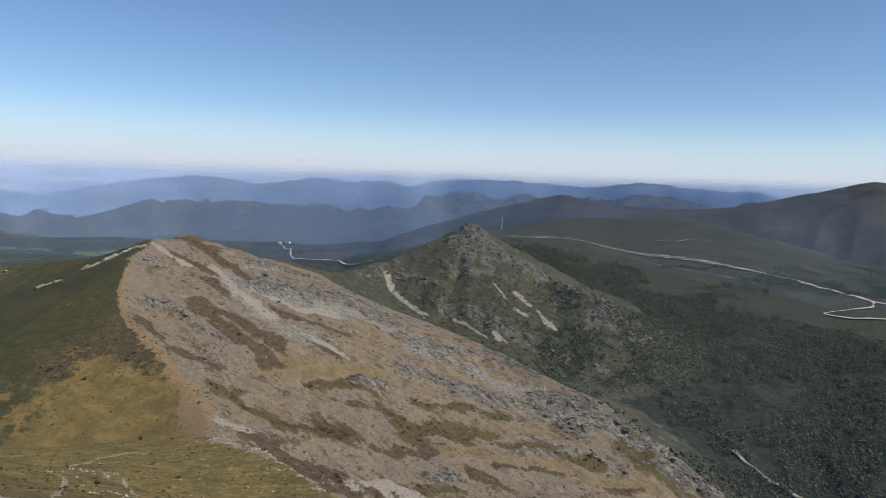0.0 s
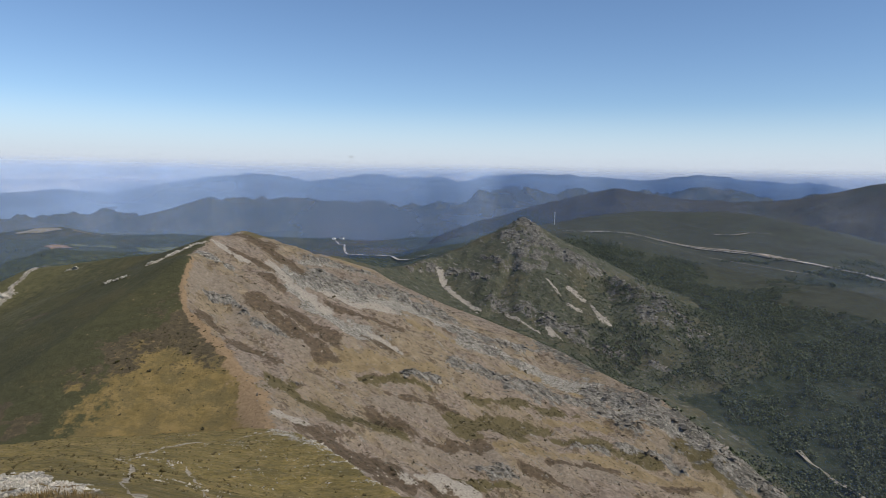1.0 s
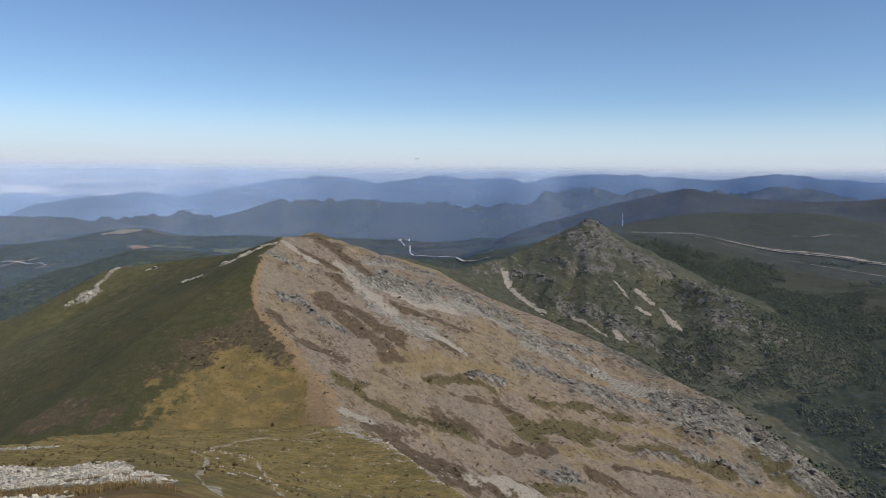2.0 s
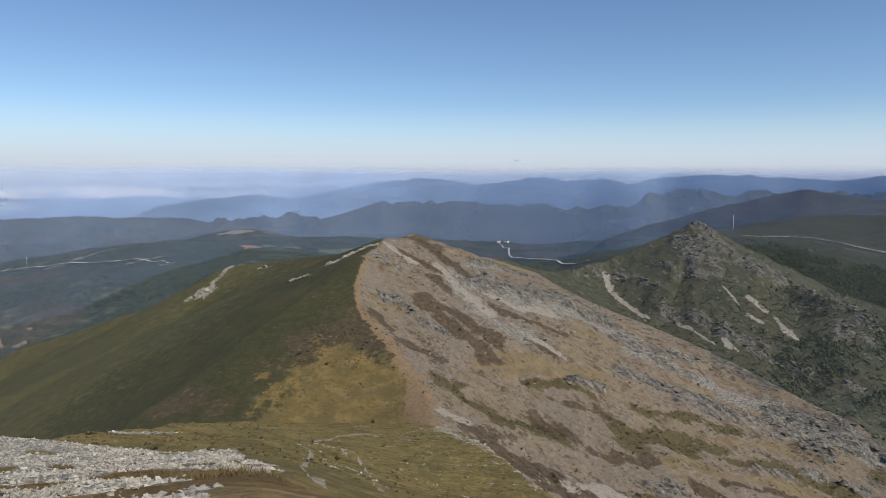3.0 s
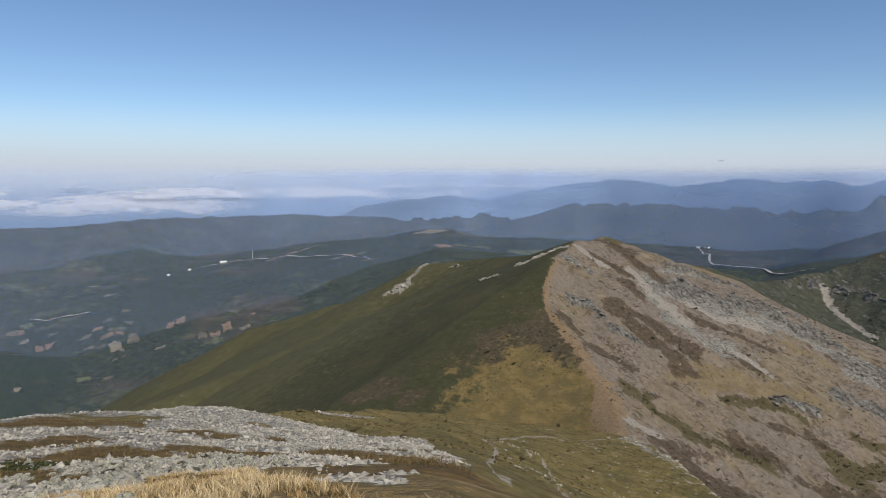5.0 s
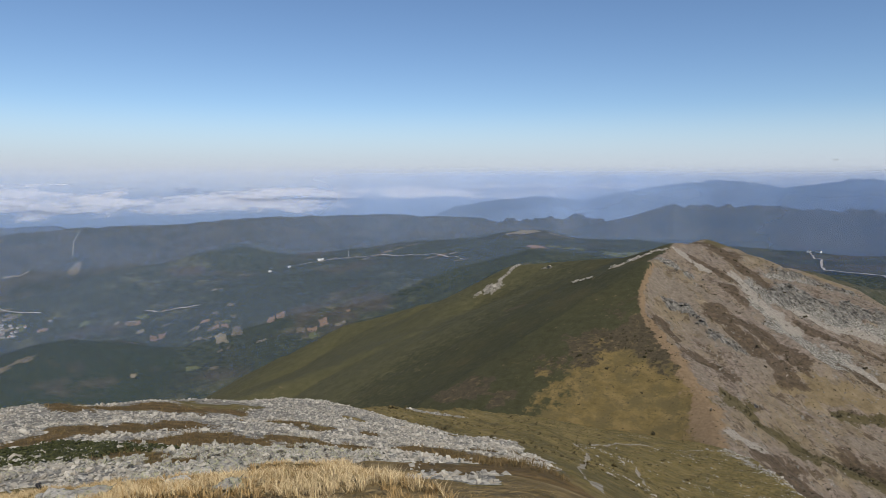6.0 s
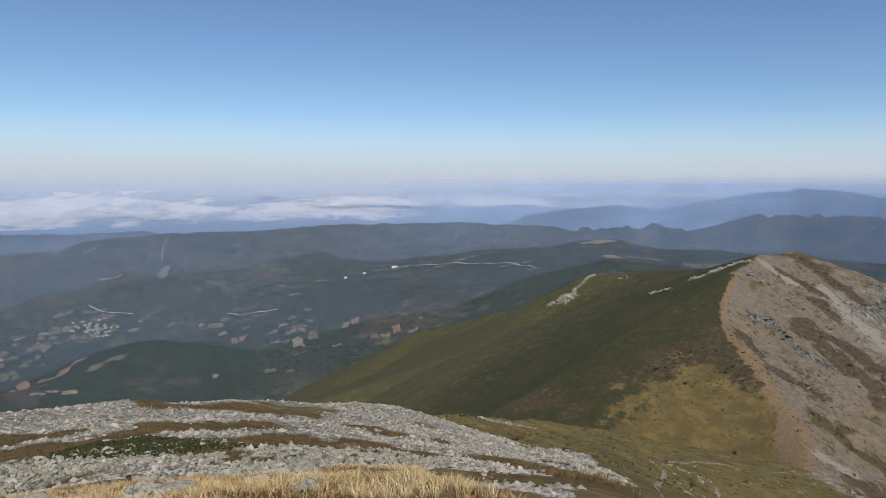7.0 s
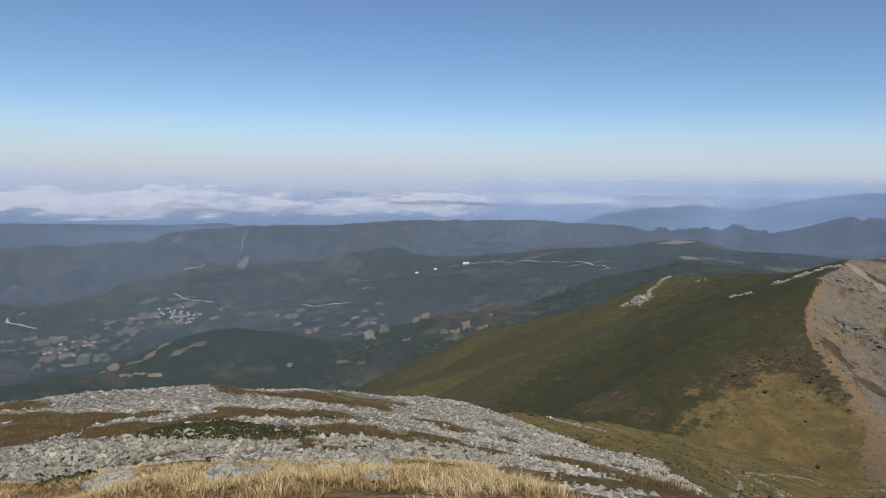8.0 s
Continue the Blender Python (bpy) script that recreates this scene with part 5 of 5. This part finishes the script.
strip("track", [(-3461, 290), (-3400, 220), (-3300, 210), (-3150, 300)], 11, PALE_ROAD, "pale track curling down the wooded slope", 3.0, 0.4)
strip("track", [(-2560, 1180), (-2462, 1190), (-2400, 1240), (-2330, 1280)], 8, PALE_ROAD, "narrow pale lane through the fields", 3.0, 0.4)
strip("track", [(-3250, 860), (-3132, 870), (-3050, 920), (-2990, 960)], 8, PALE_ROAD, "narrow pale lane above the village", 3.0, 0.4)
strip("stream_bed", [(236, 530), (244, 506), (247, 480), (262, 455), (285, 425)], 3.5, ROAD_CUT, "pale dry stream bed in the wooded valley", 2.2, 0.4, "stream bed")


p = np.array(ROAD, float)[:, :2]
i = rng.integers(0, len(p) - 1, 1500)
q = rng.uniform(0, 1, 1500)[:, None]
at = p[i] * (1 - q) + p[i + 1] * q + rng.normal(0, 4.5, (1500, 2)) + (1, 4)
size = np.exp(rng.normal(0, 0.5, 1500)) * 1.1
tagged(strew("verge_stone", CHIPS, at[:, 0], at[:, 1], on_ground(at[:, 0], at[:, 1]) + 1.0, size, STONE, rng, 0.5), "pale rubble along the verges of the mountain road", "rubble", kind="stuff")


def lie_on(ob, x, y):
    """Height of the surface of ob above the place x, y."""
    hit_, place, _, _ = ob.ray_cast((x, y, 2000), (0, 0, -1))
    return place.z if hit_ else -400.0


def scar(line, width, label, ground_=None, hill=None):
    """A bare track over the western ridge."""
    p = np.array(line, float)
    seg = np.hypot(*np.diff(p, axis=0).T)
    s = np.r_[0, np.cumsum(seg)]
    w_ = np.arange(0, s[-1], 15.0)
    cx, cy = np.interp(w_, s, p[:, 0]), np.interp(w_, s, p[:, 1])
    tx, ty = np.gradient(cx), np.gradient(cy)
    n = np.hypot(tx, ty) + 1e-9
    off = np.array([-0.5, 0, 0.5])
    taper = np.sqrt(np.sin(np.pi * (np.arange(len(w_)) + 0.5) / len(w_))) * (1 + 0.3 * wave(w_ / 40, w_ * 0, 73)) if width > 20 else 1.0
    X, Y = cx + np.outer(off, -ty / n) * width * taper, cy + np.outer(off, tx / n) * width * taper
    Z = np.array([[lie_on(hill or west_ridge, a_, b_) for a_, b_ in zip(ra, rb)] for ra, rb in zip(X, Y)]) + 4
    tagged(sheet("track", X, Y, Z, ground_ or ROAD_CUT), label, "track", kind="structure")


SOILS = [surface_material("stubble_field", (0.090, 0.078, 0.052), (0.150, 0.128, 0.090), 30), surface_material("ploughed_field", (0.160, 0.108, 0.072), (0.230, 0.160, 0.112), 30),
         surface_material("mown_field", (0.140, 0.122, 0.086), (0.215, 0.190, 0.140), 30), surface_material("green_meadow", (0.078, 0.090, 0.040), (0.125, 0.132, 0.064), 30)]
bpy.context.view_layer.update()
scar([(-3762, 980), (-3814, 1059), (-3890, 1110)], 4, "pale firebreak on the wooded ridge")
scar([(-3870, 1040), (-3756, 1048)], 4, "pale firebreak crossing another on the ridge")
scar([(-3830, 1330), (-3815, 1400), (-3810, 1468)], 4, "pale track along the ridge crest")
scar([(-3801, 1425), (-3633, 1329), (-3450, 1256)], 4.5, "bare strip running down the wooded ridge")
scar([(-3380, 1260), (-3300, 1190)], 45, "bare brown clearing on the wooded ridge", SOILS[0])
scar([(-3440, 960), (-3403, 1003), (-3390, 1060)], 24, "pale clearing on the wooded ridge", SOILS[2])


scar([(-1960, 2670), (-1885, 2715), (-1815, 2765)], 85, "bare tan ground of a quarry on the low hill", SOILS[2], quarry_hill)
scar([(-1800, 2800), (-1740, 2840), (-1690, 2870)], 12, "pale haul road of the quarry", SOILS[2], quarry_hill)


# ---- fields of the wide valley ----
SOIL_WORDS = ["dull brown stubble field between hedges", "bare reddish-brown ploughed field", "pale mown hay field", "pale green meadow edged by trees"]
FIELDS = [(-3775, 1371, 115, 200, 1), (-3517, 1230, 137, 55, 2), (-3690, 1104, 126, 100, 2), (-3607, 1040, 169, 60, 2), (-3216, 751, 81, 98, 0), (-3145, 854, 93, 81, 0), (-2980, 644, 87, 90, 0), (-2807, 569, 82, 197, 0),
          (-3021, 704, 63, 88, 0), (-2865, 715, 73, 129, 0), (-3044, 847, 78, 90, 0), (-2135, 513, 81, 111, 1), (-2023, 575, 95, 60, 0), (-2778, 331, 160, 168, 0), (-2664, 438, 88, 124, 0), (-2686, 304, 77, 130, 3), (-2534, 323, 146, 161, 3)]
FIELDS_NEAR = [(-2451, 333, 71, 48, 0), (-2439, 414, 61, 109, 3), (-2127, 449, 53, 56, 2), (-2173, 381, 63, 160, 1), (-1933, 420, 105, 29, 2), (-2929, 181, 60, 167, 3), (-2734, 179, 67, 132, 3), (-2645, 253, 65, 53, 2),
               (-2916, 257, 48, 123, 1), (-2462, 1092, 53, 60, 1), (-2327, 1053, 34, 88, 2), (-2212, 1059, 54, 106, 1), (-2012, 1173, 51, 66, 1), (-2058, 1239, 47, 95, 0), (-1997, 1101, 60, 31, 0), (-1875, 1294, 60, 93, 1)]
FIELDS_HIGH = [(-1680, 1291, 102, 111, 1), (-1671, 1429, 17, 65, 1), (-2456, 1206, 22, 58, 1), (-1842, 1084, 47, 40, 0), (-1612, 1346, 41, 60, 2), (-1720, 980, 35, 70, 0), (-3448, 2510, 112, 200, 0), (-2188, 2037, 144, 40, 2),
               (-1770, 1989, 152, 40, 2), (-2476, 1994, 98, 55, 2), (-2138, 2127, 172, 41, 0), (-1583, 1893, 76, 42, 0), (-2420, 1404, 49, 72, 2), (-2754, 1525, 41, 38, 2), (-2724, 1721, 57, 31, 2), (-1350, 2150, 200, 90, 3), (-1080, 2230, 220, 90, 3)]


HEDGES = []                         # places of the trees round the fields


def field(x, y, wide, deep, soil, seed):
    """A field with an uneven outline, draped over the land."""
    r_ = math.hypot(x, y)
    ox, oy = x / r_, y / r_
    n = 11
    s, t = np.meshgrid(np.linspace(-0.5, 0.5, n), np.linspace(-0.5, 0.5, n))
    jr = np.random.default_rng(seed)
    a, b, c, d = jr.uniform(-0.35, 0.35, 4)
    w = wide * (1 + a * t) + 0.22 * wide * wave(t * 3.5 + seed, t * 0 + 1, 3)
    u = s * w + b * wide * t
    q = t * deep * (1 + c * s) + 0.5 * d * deep * s + 0.22 * deep * wave(s * 3.5 + seed, s * 0 + 2, 4)
    X, Y = x - oy * u + ox * q, y + ox * u + oy * q
    Z = on_ground(X, Y) + 1.0
    for rim in ((X[0], Y[0]), (X[-1], Y[-1]), (X[:, 0], Y[:, 0]), (X[:, -1], Y[:, -1])):
        if jr.uniform() < 0.75:
            HEDGES.append(np.stack(rim, -1)[jr.uniform(size=n) < 0.6] + jr.normal(0, 3, 2))
    ob = sheet("field", X, Y, Z, SOILS[soil])
    return tagged(ob, SOIL_WORDS[soil], "field", group="fields of the wide valley")


fr = np.random.default_rng(77)
for k, (x, y, wide, deep, soil) in enumerate(FIELDS + FIELDS_NEAR + FIELDS_HIGH):
    r_ = math.hypot(x, y)
    ox, oy = x / r_, y / r_
    cut = 1 if wide < 45 else 2 if wide < 100 else 3
    for j in range(cut):
        off = ((j + 0.5) / cut - 0.5) * wide
        shift = fr.normal(0, 0.18) * deep
        kind_ = soil if j == 0 or fr.uniform() < 0.5 else int(fr.integers(0, 4))
        field(x - oy * off + ox * shift, y + ox * off + oy * shift, wide / cut * fr.uniform(0.75, 1.0), deep * fr.uniform(0.4, 0.7), kind_, 200 + 7 * k + j)
# smaller plots round the village, at the valley's mouth and under the plateau
for k, (cx, cy, sx, sy, count) in enumerate(((-2950, 770, 110, 130, 30), (-2720, 360, 120, 130, 34), (-1900, 1150, 170, 120, 12), (-2400, 1120, 120, 60, 6))):
    for j in range(count):
        field(cx + sx * fr.normal(), cy + sy * fr.normal(), fr.uniform(14, 40), fr.uniform(20, 70), int(fr.choice((0, 0, 0, 1, 2, 2, 3, 3))), 900 + 50 * k + j)


at = np.concatenate(HEDGES)
at = at[(np.hypot(*at.T) < 4300)]
tagged(strew("hedgerow", FAR_TREES, at[:, 0], at[:, 1], on_ground(*at.T) - 0.5, rng.uniform(4, 9, len(at)), PINE, rng, 0.08, smooth=True, squash=0.7), "dark trees in hedges round the valley fields", "hedge", kind="stuff")


# ---- houses, sheds and masts ----
WALL = surface_material("pale_render", (0.357, 0.340, 0.315), (0.510, 0.493, 0.459), 2)
WHITE = surface_material("white_sheet", (0.66, 0.66, 0.64), (0.80, 0.80, 0.78), 3)
SLATE = surface_material("slate_roof", (0.10, 0.10, 0.105), (0.19, 0.185, 0.18), 2)
TILE = surface_material("red_tile_roof", (0.20, 0.10, 0.065), (0.32, 0.17, 0.11), 2)
DARK = surface_material("dark_opening", (0.02, 0.02, 0.022), (0.035, 0.035, 0.04), 1)


def box_faces(x0, y0, z0, x1, y1, z1):
    v = [(x0, y0, z0), (x1, y0, z0), (x1, y1, z0), (x0, y1, z0), (x0, y0, z1), (x1, y0, z1), (x1, y1, z1), (x0, y1, z1)]
    return v, [(0, 3, 2, 1), (4, 5, 6, 7), (0, 1, 5, 4), (1, 2, 6, 5), (2, 3, 7, 6), (3, 0, 4, 7)]


def house(name, long, deep, tall, wall, roof, label, category, windows=2):
    """A gabled building: walls with gables, an overhanging roof, a door and windows."""
    root = tagged(new(name), label, category, group="farm buildings" if category == "shed" else "village houses")
    a, b, h, g = long / 2, deep / 2, tall, tall + deep * 0.32
    v = [(-a, -b, -2), (a, -b, -2), (a, b, -2), (-a, b, -2), (-a, -b, h), (a, -b, h), (a, b, h), (-a, b, h), (-a, 0, g), (a, 0, g)]
    part("wall", v, [(0, 1, 5, 4), (2, 3, 7, 6), (1, 2, 6, 9, 5), (3, 0, 4, 8, 7), (0, 3, 2, 1)], wall, root)
    e, k, t = 0.5, deep * 0.32 / b, 0.35
    rv, rf = [], []
    for side in (-1, 1):
        base = len(rv)
        for dz in (0.05, t):
            rv += [(-a - e, side * (b + e), h - e * k + dz), (a + e, side * (b + e), h - e * k + dz), (a + e, 0, g + dz), (-a - e, 0, g + dz)]
        rf += [tuple(base + i for i in q) for q in ((0, 1, 2, 3), (4, 7, 6, 5), (0, 4, 5, 1), (1, 5, 6, 2), (3, 2, 6, 7), (0, 3, 7, 4))]
    roof_ob = part("roof", rv, rf, roof, root)
    v, f = box_faces(a * 0.5 - 0.4, -0.4, g - 0.5, a * 0.5 + 0.4, 0.4, g + 1.1)
    part("chimney", v, f, wall, roof_ob)
    v, f = box_faces(-0.6, -b - 0.06, 0, 0.6, -b + 0.02, 2.1)
    part("door", v, f, DARK, root)
    for i in range(windows):
        wx = -a * 0.6 + i * (a * 1.2 / max(windows - 1, 1))
        v, f = box_faces(wx - 0.5, -b - 0.05, h * 0.6, wx + 0.5, -b + 0.02, h * 0.6 + 1.1)
        pane = part("window", v, f, DARK, root)
        v, f = box_faces(wx - 0.65, -b - 0.18, h * 0.6 - 0.14, wx + 0.65, -b + 0.02, h * 0.6 - 0.01)
        part("sill", v, f, WALL, pane)
    return root


def stand(root, places, spin):
    """Put a building and its copies down at the given places."""
    for k, (x, y) in enumerate(places):
        z = float(on_ground(x, y)) + 1.0
        m = pose(x, y, z, 0, 0, spin + (k * 67) % 90)
        if k == 0:
            root.matrix_world = m
        else:
            copy_thing(root, m)


hr = np.random.default_rng(8)
village = [(-2921 + 55 * hr.normal(), 787 + 32 * hr.normal()) for _ in range(44)]
stand(house("house", 10, 8, 4.5, WALL, SLATE, "pale village house with a grey slate roof", "house"), village[:18], 20)
stand(house("house", 9, 7, 4.0, WALL, TILE, "small village house with a red tiled roof", "house"), village[18:32], 70)
stand(house("house", 10, 8, 4.5, WALL, SLATE, "white-walled village house with a slate roof", "house"), village[32:], 45)
stand(house("house", 12, 9, 5.5, WHITE, SLATE, "white farmhouse of a hill hamlet", "house"), [(-3642 + 60 * hr.normal(), 1560 + 45 * hr.normal()) for _ in range(12)], 30)
stand(house("house", 11, 8, 5.0, WALL, TILE, "farmhouse among pale valley fields", "house"), [(-2640 + 60 * hr.normal(), 350 + 60 * hr.normal()) for _ in range(12)], 10)
stand(house("shed", 30, 10, 4.5, WHITE, WHITE, "long white farm shed on the plateau edge", "shed", 4), [(-2528, 2000)], 55)
stand(house("shed", 12, 8, 4, WHITE, WHITE, "small white farm shed on the slope", "shed"), [(-2590, 1763), (-2579, 1859)], 25)
stand(house("house", 24, 11, 5, WHITE, SLATE, "white mountain hut beside the access road", "house", 4), [(-770, 3250), (-735, 3262)], 85)


def mast(x, y, tall, label):
    """A tapered lattice-grey mast on a concrete foot with a short head."""
    z = float(on_ground(x, y))
    root = tagged(new("mast"), label, "mast", group="masts in the distance")
    n = 10
    ring = lambda rad, h: [(rad * math.cos(2 * math.pi * i / n), rad * math.sin(2 * math.pi * i / n), h) for i in range(n)]
    f = [(i, (i + 1) % n, n + (i + 1) % n, n + i) for i in range(n)]
    cap = [tuple(range(n, 2 * n))]
    part("tower", ring(0.5, 0) + ring(0.3, tall), f + cap, WHITE, root)
    part("foot", ring(2.0, -1.5) + ring(2.0, 0.4), f + cap, WALL, root)
    part("head", ring(0.5, tall) + ring(0.4, tall + 1.6), f + cap, WHITE, root)
    root.matrix_world = pose(x, y, z)


mast(129, 1494, 26, "thin white mast behind the rocky peak")
mast(-2380, 2040, 34, "thin white mast on the plateau")
